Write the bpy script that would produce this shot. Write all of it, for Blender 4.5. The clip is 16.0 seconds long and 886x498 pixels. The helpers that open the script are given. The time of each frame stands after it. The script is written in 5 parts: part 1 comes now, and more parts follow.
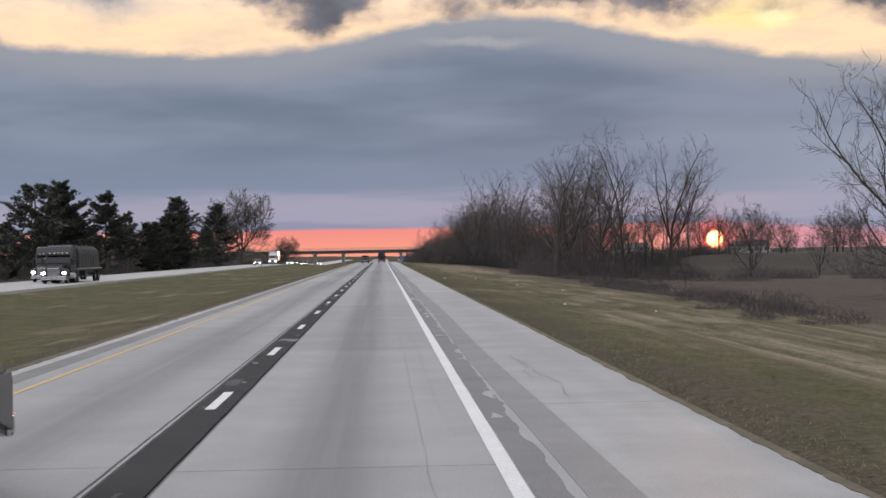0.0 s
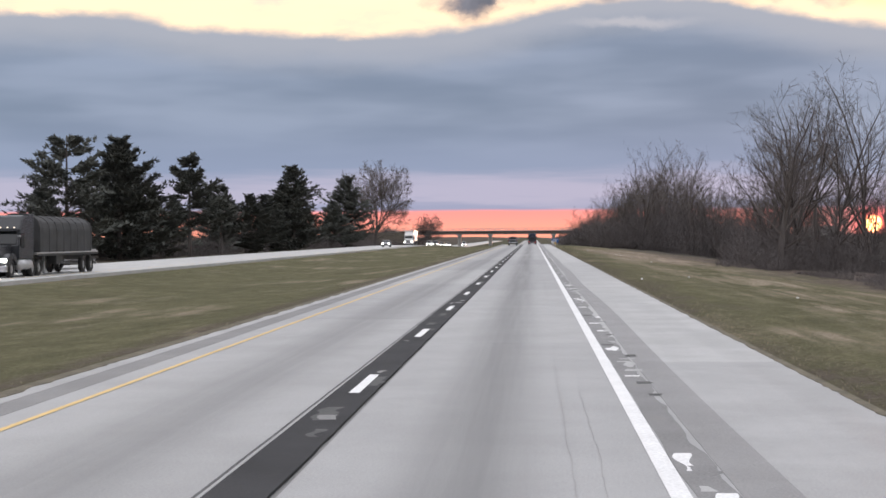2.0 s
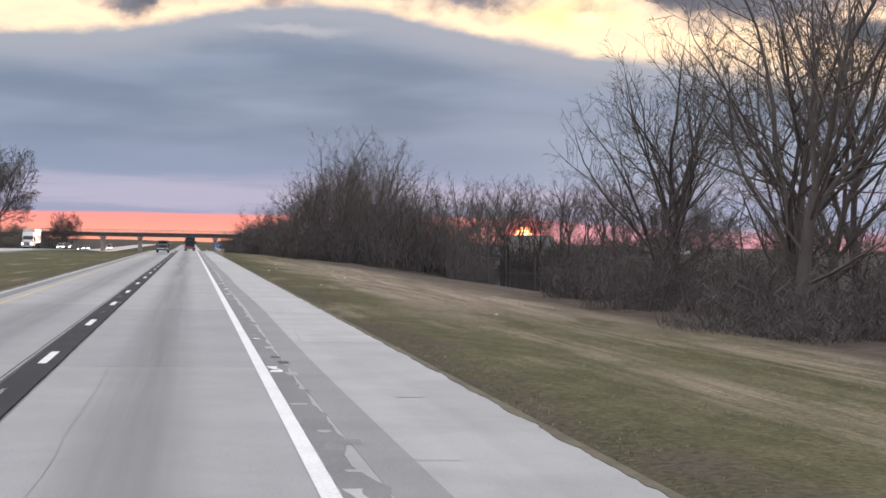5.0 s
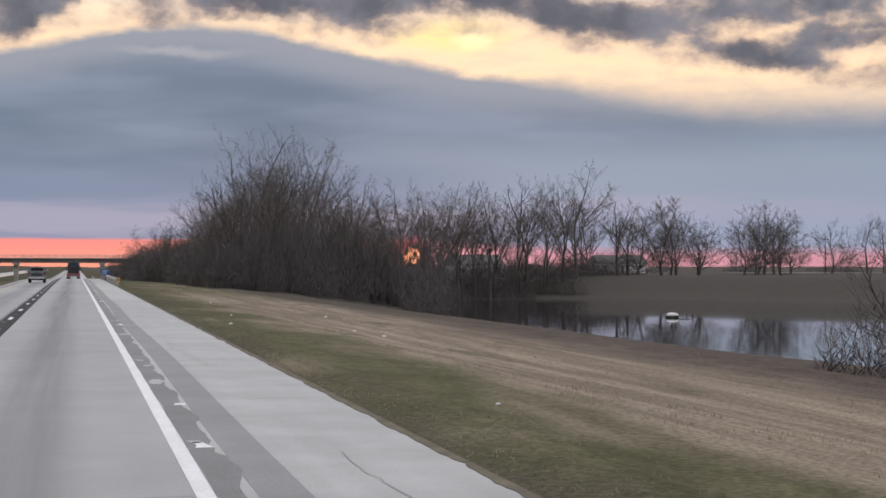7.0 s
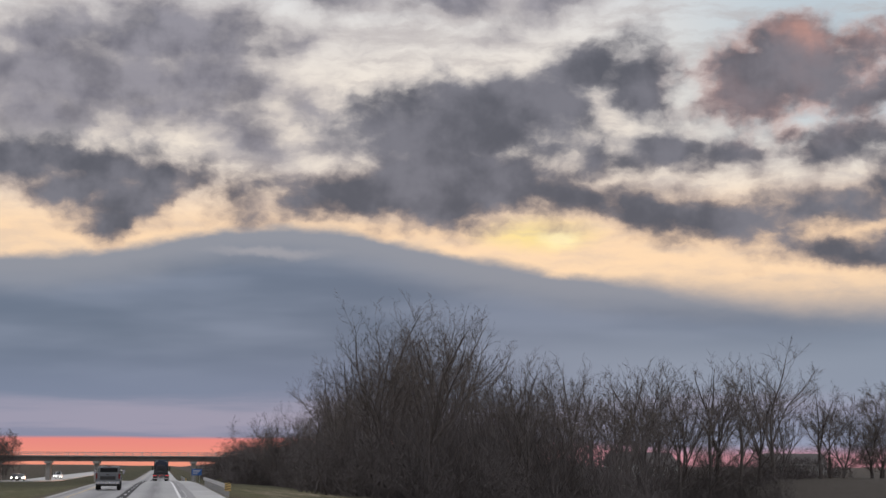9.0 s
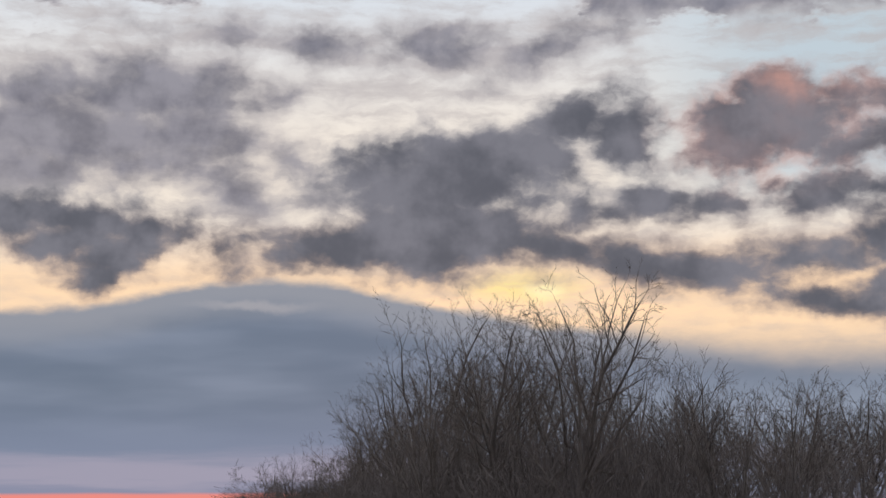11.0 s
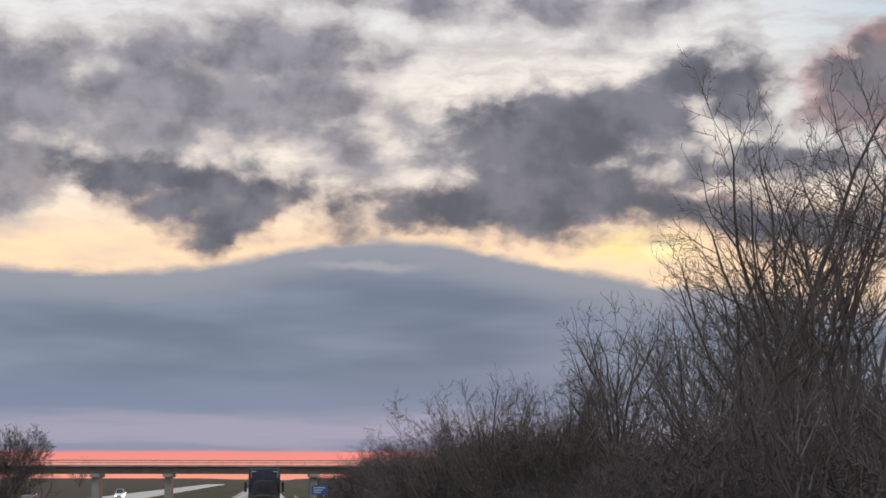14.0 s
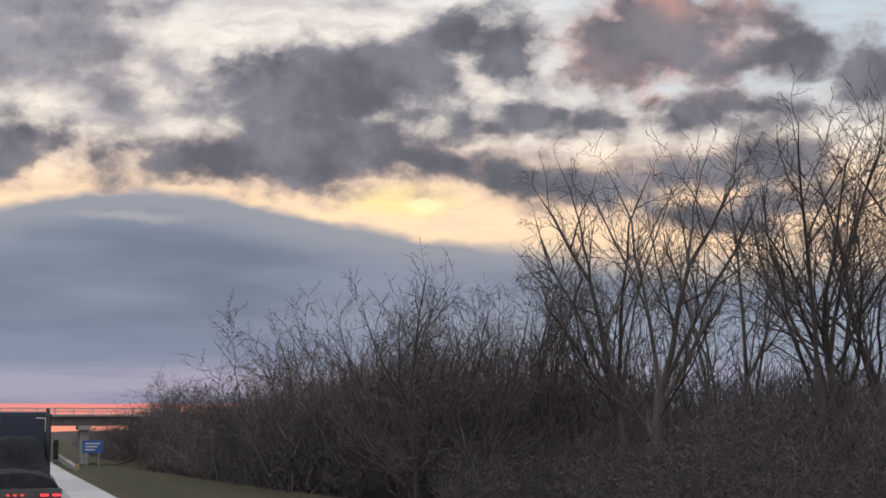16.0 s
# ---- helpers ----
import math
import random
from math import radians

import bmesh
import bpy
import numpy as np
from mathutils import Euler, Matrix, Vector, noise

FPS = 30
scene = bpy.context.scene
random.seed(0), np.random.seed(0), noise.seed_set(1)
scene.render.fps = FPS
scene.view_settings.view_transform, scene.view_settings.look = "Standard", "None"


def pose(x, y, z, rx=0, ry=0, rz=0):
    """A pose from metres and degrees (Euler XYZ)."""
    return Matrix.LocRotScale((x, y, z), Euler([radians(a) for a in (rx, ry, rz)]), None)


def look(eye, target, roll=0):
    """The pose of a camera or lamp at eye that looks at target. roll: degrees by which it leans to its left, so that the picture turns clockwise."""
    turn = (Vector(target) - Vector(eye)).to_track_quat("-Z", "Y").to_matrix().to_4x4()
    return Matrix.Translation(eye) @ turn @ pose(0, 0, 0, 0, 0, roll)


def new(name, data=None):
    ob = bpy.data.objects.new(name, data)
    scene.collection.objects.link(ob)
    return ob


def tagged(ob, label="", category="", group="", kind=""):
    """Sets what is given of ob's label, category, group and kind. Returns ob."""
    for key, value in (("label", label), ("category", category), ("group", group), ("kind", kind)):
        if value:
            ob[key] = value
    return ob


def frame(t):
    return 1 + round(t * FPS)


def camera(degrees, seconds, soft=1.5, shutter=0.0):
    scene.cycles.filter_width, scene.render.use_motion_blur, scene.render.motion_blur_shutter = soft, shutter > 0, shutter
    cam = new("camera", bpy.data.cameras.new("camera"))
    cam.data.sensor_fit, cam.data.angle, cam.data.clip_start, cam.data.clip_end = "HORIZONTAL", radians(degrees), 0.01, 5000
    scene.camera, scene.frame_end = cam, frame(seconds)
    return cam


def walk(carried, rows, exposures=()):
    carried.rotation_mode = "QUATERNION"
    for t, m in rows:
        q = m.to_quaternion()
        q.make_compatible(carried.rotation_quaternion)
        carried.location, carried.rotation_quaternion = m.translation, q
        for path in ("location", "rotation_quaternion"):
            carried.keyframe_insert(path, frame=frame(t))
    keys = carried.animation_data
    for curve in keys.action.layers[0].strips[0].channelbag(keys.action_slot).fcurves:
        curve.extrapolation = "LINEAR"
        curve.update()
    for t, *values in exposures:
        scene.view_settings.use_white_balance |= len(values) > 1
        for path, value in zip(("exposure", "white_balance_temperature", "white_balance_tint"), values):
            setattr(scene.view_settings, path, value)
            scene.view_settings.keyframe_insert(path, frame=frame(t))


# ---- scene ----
FOV, EYE_H = 30.85, 2.147
ROWS = [  # seconds, distance along the road, heading, pitch, lean
    (0.0, 0.04, 2.18, 0.15, -1.04),
    (0.5, 15.56, -0.40, 0.16, -0.72),
    (1.0, 31.02, -2.33, -0.01, -0.58),
    (1.5, 46.44, -3.36, -0.29, -0.58),
    (2.0, 61.81, -3.20, -0.46, -0.39),
    (2.5, 77.14, -2.11, -0.63, -0.36),
    (3.0, 92.43, -0.10, -0.60, -0.18),
    (3.5, 107.69, 2.25, -0.50, 0.28),
    (4.0, 122.92, 4.61, -0.39, 0.39),
    (4.5, 138.12, 6.85, -0.27, 0.76),
    (5.0, 153.29, 8.94, -0.20, 0.91),
    (5.2, 159.36, 9.68, -0.25, 0.66),
    (5.7, 174.51, 11.22, -0.25, 0.49),
    (6.2, 189.65, 12.28, -0.10, 0.31),
    (6.8, 207.80, 12.91, 0.36, 0.13),
    (7.3, 222.92, 12.94, 1.05, 0.04),
    (7.5, 228.97, 12.81, 1.47, -0.01),
    (8.0, 244.08, 12.25, 2.92, 0.06),
    (8.5, 259.20, 11.19, 5.15, 0.36),
    (9.0, 274.33, 9.81, 7.66, 0.23),
    (9.2, 280.38, 9.32, 8.47, 0.14),
    (9.7, 295.52, 8.89, 9.63, 0.01),
    (10.2, 310.68, 9.37, 10.02, -0.14),
    (10.8, 328.90, 10.21, 9.74, -0.28),
    (11.3, 344.10, 10.36, 9.11, -0.33),
    (11.5, 350.19, 10.18, 8.76, -0.28),
    (12.0, 365.44, 8.68, 7.95, -0.09),
    (12.5, 380.72, 6.59, 7.42, -0.03),
    (13.0, 396.03, 5.08, 7.37, -0.03),
    (13.5, 411.38, 5.00, 7.65, -0.02),
    (14.0, 426.78, 6.22, 8.10, 0.05),
    (14.5, 442.23, 7.99, 8.49, 0.25),
    (15.0, 457.72, 10.11, 8.50, 0.31),
    (15.5, 473.28, 12.40, 7.88, 0.28),
    (16.0, 488.89, 14.64, 6.42, -0.06),
]

cam = camera(FOV, 16.0, soft=1.6)
path = []
for t, y, heading, pitch, lean in ROWS:
    a, e = radians(heading), radians(pitch)
    eye = Vector((0, y, EYE_H))
    path.append((t, look(eye, eye + 50 * Vector((math.sin(a) * math.cos(e), math.cos(a) * math.cos(e), math.sin(e))), lean)))
walk(cam, path, exposures=[(0, 0.0), (1, 0.25), (1.5, 0.36), (2.5, 0.46), (3.2, 0.46), (5, 0.40), (7.3, 0.08), (8.5, 0.02), (9.2, -0.22), (11.3, -0.10), (12, 0.0), (12.5, 0.16), (13.5, 0.04), (14, 0.0), (15, 0.05), (16, 0.02)])

SUN_AZ, SUN_EL = 11.8, 0.33


# ---- node helpers ----
class Tree:
    """Short hand for a node tree."""

    def __init__(self, nt):
        self.nt = nt
        nt.nodes.clear()

    def node(self, kind, **props):
        n = self.nt.nodes.new(kind)
        for k, v in props.items():
            if k == "operation":
                n.operation = v
            elif k == "blend":
                n.blend_type = v
            elif k == "data":
                n.data_type = v
            elif k == "interp":
                n.interpolation_type = v
        return n

    def put(self, sock, v):
        if isinstance(v, bpy.types.NodeSocket):
            self.nt.links.new(v, sock)
        elif isinstance(v, (tuple, list)) and len(v) == 3 and sock.type == "RGBA":
            sock.default_value = (*v, 1)
        else:
            sock.default_value = v

    def math(self, op, a, b=0.0, c=0.0, clamp=False):
        n = self.node("ShaderNodeMath", operation=op)
        n.use_clamp = clamp
        for s, v in zip(n.inputs, (a, b, c)):
            self.put(s, v)
        return n.outputs[0]

    def vec(self, op, a, b=(0, 0, 0), c=(0, 0, 0)):
        n = self.node("ShaderNodeVectorMath", operation=op)
        for s, v in zip(n.inputs, (a, b, c)):
            self.put(s, v)
        return n.outputs["Value"] if op == "LENGTH" else n.outputs[0]

    def ramp(self, v, lo, hi, a=0.0, b=1.0, smooth=True):
        n = self.node("ShaderNodeMapRange", interp="SMOOTHSTEP" if smooth else "LINEAR")
        for s, x in zip(n.inputs, (v, lo, hi, a, b)):
            self.put(s, x)
        return n.outputs[0]

    def mix(self, f, a, b, blend="MIX"):
        n = self.node("ShaderNodeMix", data="RGBA", blend=blend)
        self.put(n.inputs[0], f), self.put(n.inputs[6], a), self.put(n.inputs[7], b)
        return n.outputs[2]

    def noise(self, v, scale, detail=4.0, rough=0.55, out=0, warp=0.0):
        n = self.node("ShaderNodeTexNoise")
        self.put(n.inputs["Vector"], v)
        n.inputs["Scale"].default_value, n.inputs["Detail"].default_value = scale, detail
        n.inputs["Roughness"].default_value, n.inputs["Distortion"].default_value = rough, warp
        return n.outputs[out]

    def xyz(self, v):
        n = self.node("ShaderNodeSeparateXYZ")
        self.put(n.inputs[0], v)
        return n.outputs

    def join(self, x, y, z=0.0):
        n = self.node("ShaderNodeCombineXYZ")
        for s, v in zip(n.inputs, (x, y, z)):
            self.put(s, v)
        return n.outputs[0]


def srgb(r, g, b, k=1.0):
    """Linear colour of an 8-bit one."""
    return tuple(k * ((c / 255 + 0.055) / 1.055) ** 2.4 if c > 10 else k * c / 3294 for c in (r, g, b))


# ---- sky: dusk, a stratus bank over a red horizon and broken cumulus above ----
world = bpy.data.worlds.new("dusk_sky")
scene.world = world
world.use_nodes = True
T = Tree(world.node_tree)
ray = T.node("ShaderNodeTexCoord").outputs["Generated"]
rx_, ry_, rz_ = T.xyz(ray)
azim = T.math("MULTIPLY", T.math("ARCTAN2", rx_, ry_), 57.29578)
elev = T.math("MULTIPLY", T.math("ARCSINE", rz_), 57.29578)
P = T.join(azim, elev)
# two scales of turbulence
w1 = T.noise(T.vec("MULTIPLY", P, (0.55, 1.0, 1.0)), 0.55, 5.0, 0.6, out=1)
w1 = T.vec("SUBTRACT", w1, (0.5, 0.5, 0.5))
w2 = T.vec("SUBTRACT", T.noise(P, 2.2, 4.0, 0.6, out=1), (0.5, 0.5, 0.5))
Q = T.vec("ADD", P, T.vec("MULTIPLY", w1, (1.3, 0.8, 0)))
Q = T.vec("ADD", Q, T.vec("MULTIPLY", w2, (0.3, 0.25, 0)))
# clear sky behind the clouds, brighter and bluer upward
clear = T.mix(T.ramp(elev, 8.0, 10.6), srgb(255, 220, 182, 1.12), srgb(240, 228, 214, 1.16))
clear = T.mix(T.ramp(elev, 11.5, 20.0), clear, srgb(214, 222, 232, 1.1))
clear = T.mix(T.math("MULTIPLY", T.ramp(azim, 14.0, 24.0), T.ramp(elev, 9.5, 13.0)), clear, srgb(200, 214, 224))
spotv = T.vec("LENGTH", T.vec("MULTIPLY_ADD", Q, (1 / 3.0, 1 / 0.9, 0), (-13.2 / 3.0, -8.2 / 0.9, 0)))
clear = T.mix(T.ramp(spotv, 1.0, 0.1), clear, srgb(255, 228, 158, 1.12))
hotv = T.vec("LENGTH", T.vec("MULTIPLY_ADD", Q, (1 / 0.9, 1 / 0.42, 0), (-14.0 / 0.9, -8.05 / 0.42, 0)))
clear = T.mix(T.ramp(hotv, 1.2, 0.2, 0.0, 0.8), clear, srgb(255, 238, 185, 1.25))
streak = T.noise(T.vec("MULTIPLY", Q, (0.35, 1.6, 0)), 0.8, 5.0, 0.6)
clear = T.mix(T.math("MULTIPLY", T.ramp(streak, 0.42, 0.68), T.ramp(elev, 8.6, 10.5, 0.3, 0.6)), clear, srgb(192, 184, 184))
# broken clouds: azimuth, elevation, half width, half height, tilt
WEDGE = [(-3.14, 10.45, 3.73, 0.65, -4), (-4.93, 10.36, 2.12, 0.65, 0), (-1.32, 10.31, 2.22, 0.56, -8), (-2.72, 9.62, 2.42, 0.73, -10), (-1.91, 9.1, 1.51, 0.69, 0), (-1.9, 8.54, 0.77, 0.56, 0)]
MASS = [(11.15, 12.75, 2.72, 1.01, 0), (15.06, 13.97, 1.71, 0.85, 15), (16.79, 13.44, 1.41, 1.01, -20), (13.41, 12.8, 1.81, 1.01, 0), (10.12, 11.71, 3.43, 1.25, 0), (7.45, 12.19, 1.51, 0.56, 5), (8.19, 9.79, 3.83, 0.85, 8), (9.92, 10.2, 2.82, 1.61, 0), (10.13, 9.05, 1.21, 0.6, 0), (12.17, 10.2, 1.41, 1.11, 0), (3.1, 9.76, 1.01, 0.28, 5), (5.84, 9.56, 1.61, 0.4, 12)]
BANK = [(-3.47, 13.3, 5.04, 1.25, 4), (-4.39, 11.98, 2.22, 0.81, 0), (1.31, 13.33, 2.52, 0.97, -5), (-0.08, 12.49, 1.81, 0.6, 0), (2.77, 11.49, 1.51, 0.56, -25), (-1.15, 14.99, 4.84, 0.69, 0), (-5.47, 14.72, 2.42, 0.56, 0), (5.82, 11.36, 0.81, 0.28, 0), (5.19, 12.45, 1.41, 0.28, -30), (-9.83, 10.66, 2.22, 1.71, 0), (-9.53, 13.39, 3.02, 1.81, 0), (-0.36, 14.95, 3.83, 1.21, 0)]
STRIP = [(14.21, 9.58, 2.42, 0.56, -8), (17.23, 9.01, 2.42, 0.69, -8), (19.82, 8.6, 2.62, 0.6, -4), (22.57, 8.82, 2.42, 0.52, 8), (24.89, 8.94, 1.21, 0.4, 8), (26.49, 9.39, 1.61, 0.73, 0), (26.85, 7.96, 1.61, 0.4, -3), (24.35, 7.32, 1.71, 0.2, -8), (24.19, 10.97, 1.51, 0.52, 0)]
DRIFT = [(18.17, 11.06, 1.81, 0.56, 4), (15.34, 10.84, 0.48, 0.48, -30), (20.06, 10.87, 1.11, 0.24, 0), (13.91, 11.13, 0.6, 0.24, 0), (14.52, 10.18, 0.69, 0.24, 0), (24.18, 11.05, 1.61, 0.36, -12), (23.89, 7.51, 1.21, 0.2, -5), (25.7, 11.25, 1.61, 0.44, -5)]
PUFFS = [(20.91, 13.31, 1.41, 1.25, 0), (22.03, 14.62, 1.21, 0.6, 0), (23.3, 14.07, 2.22, 0.81, 6), (20.69, 12.33, 1.21, 0.36, 0), (25, 12.72, 1.41, 0.52, 8), (22.75, 13.91, 1.71, 1.41, 0), (26.92, 13.06, 2.02, 0.65, 0), (26.55, 14.05, 0.91, 0.44, -20), (23.98, 14.65, 1.81, 0.44, 0), (29.62, 12.23, 1.01, 1.21, -10)]
CEILING = [(10.14, 16.69, 2.02, 0.73, 0), (13.88, 16.55, 1.92, 0.36, 28), (5.56, 16.76, 3.63, 0.36, -5), (15.97, 17.08, 1.41, 0.4, 20), (7.22, 16.69, 0.2, 0.12, 0)]
CREST = [(-15.36, 7.8), (-13.66, 7.66), (-11.74, 7.22), (-8, 7.16), (-5.2, 7.1), (-2.5, 7.3), (-1, 7.6), (0.44, 7.96), (2.03, 8.3), (4.04, 8.4), (6.06, 8.29), (8.1, 7.87), (10.14, 7.38), (12.17, 7.04), (14.19, 6.71), (18.2, 6.44), (20.95, 6.24), (24.03, 6.02)]  # azimuth and height of the upper edge of the stratus


def cloud_field(clouds):
    """How far, in degrees, a direction lies outside a group of clouds."""
    near = None
    for ca, ce, wa, we, slant in clouds:
        place = T.node("ShaderNodeMapping")
        place.vector_type = "TEXTURE"
        T.put(place.inputs["Vector"], Q)
        place.inputs["Location"].default_value, place.inputs["Scale"].default_value = (ca, ce, 0), (wa, we, 1)
        place.inputs["Rotation"].default_value = (0, 0, radians(slant))
        small = min(wa, we)
        d = T.math("MULTIPLY_ADD", T.vec("LENGTH", place.outputs[0]), small, -small)
        near = d if near is None else T.math("SMOOTH_MIN", near, d, 0.35)
    return near


near = cloud_field(WEDGE + MASS + STRIP + DRIFT + PUFFS)
veil = cloud_field(BANK + CEILING)
# more of the same broken deck higher up and all round
deck = T.noise(T.vec("MULTIPLY", ray, (6.0, 6.0, 14.0)), 1.0, 6.0, 0.6)
deck = T.math("MAXIMUM", T.ramp(deck, 0.56, 0.44, -0.4, 1.6), T.ramp(elev, 15.5, 18.0, 1.6, -0.4, smooth=False))
veil = T.math("MINIMUM", veil, deck)
fine = T.noise(T.vec("MULTIPLY", Q, (0.75, 1.1, 1)), 0.8, 6.0, 0.52)
puff = T.math("MULTIPLY", T.math("SUBTRACT", fine, 0.655), 2.2)
rag = T.math("ADD", near, puff)
body = T.ramp(rag, 0.42, -0.50)
core = T.ramp(rag, 0.25, -0.75)
vrag = T.math("MULTIPLY_ADD", puff, 0.9, T.math("SUBTRACT", veil, 0.12))
vbody = T.ramp(vrag, 0.55, -0.75)
vcore = T.ramp(vrag, 0.2, -1.1)
shade = T.mix(T.ramp(T.noise(P, 0.4, 4.0), 0.35, 0.68), srgb(98, 100, 110), srgb(130, 130, 140))
pinkv = T.vec("LENGTH", T.vec("MULTIPLY_ADD", Q, (1 / 4.5, 1 / 2.6, 0), (-22.5 / 4.5, -13.6 / 2.6, 0)))
lit = T.mix(T.ramp(elev, 9.0, 11.5), srgb(196, 172, 160), srgb(178, 174, 178))
lit = T.mix(T.math("MULTIPLY", T.ramp(pinkv, 1.25, 0.5), T.ramp(T.noise(P, 0.9, 3.0), 0.35, 0.6)), lit, srgb(226, 184, 174))
shade = T.mix(T.math("MULTIPLY", T.ramp(pinkv, 1.3, 0.5), 0.15), shade, srgb(152, 132, 134))
blush = T.ramp(T.noise(T.vec("ADD", Q, (3.0, 1.0, 0)), 0.4, 3.0, 0.5), 0.44, 0.72)
blush = T.math("MULTIPLY", blush, T.ramp(T.math("ADD", elev, T.math("MULTIPLY", puff, 0.8)), 13.9, 15.0, 0.12, 1.0))  # the tops catch the last sun
shade = T.mix(T.math("MULTIPLY", T.ramp(pinkv, 1.2, 0.6, 0.0, 0.75), blush), shade, srgb(236, 176, 160))
cloud = T.mix(core, lit, shade)
haze = T.mix(vcore, srgb(198, 191, 192), T.mix(T.ramp(T.noise(P, 0.5, 4.0), 0.35, 0.65), srgb(110, 110, 124), srgb(148, 146, 158)))
upper = T.mix(T.math("MULTIPLY", vbody, 0.93), clear, haze)
upper = T.mix(body, upper, cloud)
# high overhead the deck thins to bright evening sky
upper = T.mix(T.ramp(elev, 22.0, 50.0), upper, (1.20, 1.19, 1.26))
# the stratus bank with its wavy upper edge
crest = T.node("ShaderNodeValToRGB")
crest.color_ramp.interpolation = "B_SPLINE"
stops = crest.color_ramp.elements
for i, (ca, ce) in enumerate(CREST):
    stop = stops[i] if i < 2 else stops.new(1.0)
    stop.position, stop.color = (ca + 15) / 45, (ce / 10,) * 3 + (1,)
T.put(crest.inputs[0], T.ramp(azim, -15.0, 30.0, smooth=False))
top = T.math("MULTIPLY", crest.outputs[0], 10.0)
top = T.math("ADD", top, T.math("MULTIPLY", T.math("SUBTRACT", T.noise(T.vec("MULTIPLY", P, (0.5, 1.2, 0)), 1.1, 6.0, 0.6), 0.5), 0.5))
thin = T.ramp(azim, 14.0, 23.0)  # towards the north the bank thins out
bank = T.ramp(T.math("SUBTRACT", elev, top), T.math("MULTIPLY_ADD", thin, 0.55, T.ramp(fine, 0.3, 0.7, 0.10, 0.34)), T.math("MULTIPLY_ADD", thin, -1.1, -0.20))
soft = T.noise(T.vec("MULTIPLY", P, (0.10, 0.55, 0)), 1.1, 3.0, 0.45)
dark = T.mix(T.ramp(soft, 0.35, 0.68), srgb(113, 126, 146), srgb(135, 146, 166))
dark = T.mix(T.ramp(elev, 4.6, 2.0), dark, srgb(130, 142, 166))
dark = T.mix(T.ramp(T.math("SUBTRACT", top, elev), 1.7, 0.3), dark, srgb(152, 156, 167))
dark = T.mix(T.math("MULTIPLY", T.ramp(azim, 7.0, 18.0), T.ramp(elev, 5.5, 3.5, 0.0, 0.7)), dark, srgb(154, 165, 182))
lilac = T.math("ADD", elev, T.math("MULTIPLY", T.math("SUBTRACT", T.noise(T.vec("MULTIPLY", P, (0.12, 1.5, 0)), 1.0, 4.0), 0.5), 1.6))
dark = T.mix(T.ramp(lilac, 2.55, 1.7), dark, srgb(164, 162, 182))
dark = T.mix(T.ramp(lilac, 1.35, 0.95), dark, srgb(143, 148, 172))
red = T.ramp(T.math("ADD", elev, T.math("MULTIPLY", T.math("SUBTRACT", T.noise(T.vec("MULTIPLY", P, (0.15, 1, 0)), 1.0, 3.0), 0.5), 0.2)), T.ramp(azim, 11.0, 19.0, 0.98, 0.80), T.ramp(azim, 11.0, 19.0, 0.84, 0.25))
horizon = T.mix(T.ramp(elev, 0.0, 0.95), srgb(250, 160, 136), srgb(244, 146, 138))
horizon = T.mix(T.ramp(azim, 7.0, 16.0), horizon, srgb(214, 152, 164))
horizon = T.mix(T.ramp(T.math("ABSOLUTE", azim), 25.0, 70.0), horizon, srgb(150, 140, 158))
dark = T.mix(T.math("MULTIPLY", T.ramp(azim, 12.0, 20.0), T.ramp(elev, 2.6, 1.2)), dark, srgb(150, 160, 184))
lensv = T.vec("LENGTH", T.vec("MULTIPLY_ADD", Q, (1 / 2.2, 1 / 0.2, 0), (-3.6 / 2.2, -7.5 / 0.2, 0)))
dark = T.mix(T.ramp(lensv, 1.4, 0.2, 0.0, 0.7), dark, srgb(176, 174, 180))
dark = T.mix(red, dark, horizon)
sky = T.mix(bank, upper, dark)
sky = T.mix(T.ramp(elev, 0.0, -0.6), sky, srgb(90, 82, 84))
# the setting sun, swollen and red in the haze
sd = T.vec("LENGTH", T.vec("SUBTRACT", P, (SUN_AZ, SUN_EL, 0)))
sky = T.mix(T.math("MULTIPLY", T.ramp(sd, 1.0, 0.2), 0.75), sky, srgb(255, 86, 84))
sky = T.mix(T.ramp(sd, 0.34, 0.22), sky, (8.0, 2.9, 1.1))
bg = T.node("ShaderNodeBackground")
T.put(bg.inputs[0], sky)
bg.inputs[1].default_value = 1.0
nish = T.node("ShaderNodeTexSky")
nish.sky_type, nish.sun_disc = "NISHITA", False
nish.sun_elevation, nish.sun_rotation = radians(max(SUN_EL, 0.3)), radians(SUN_AZ)
bg2 = T.node("ShaderNodeBackground")
T.put(bg2.inputs[0], nish.outputs[0])
bg2.inputs[1].default_value = 0.002
add = T.node("ShaderNodeAddShader")
T.put(add.inputs[0], bg.outputs[0]), T.put(add.inputs[1], bg2.outputs[0])
T.put(T.node("ShaderNodeOutputWorld").inputs[0], add.outputs[0])

lamp = bpy.data.lights.new("sun", "SUN")
lamp.energy, lamp.angle, lamp.color = 0.5, radians(0.6), (1.0, 0.55, 0.38)
sun = new("sun", lamp)
sa, se = radians(SUN_AZ), radians(SUN_EL)
sun.matrix_world = look(Vector((math.sin(sa), math.cos(sa), math.tan(se))) * 900, (0, 0, 0))


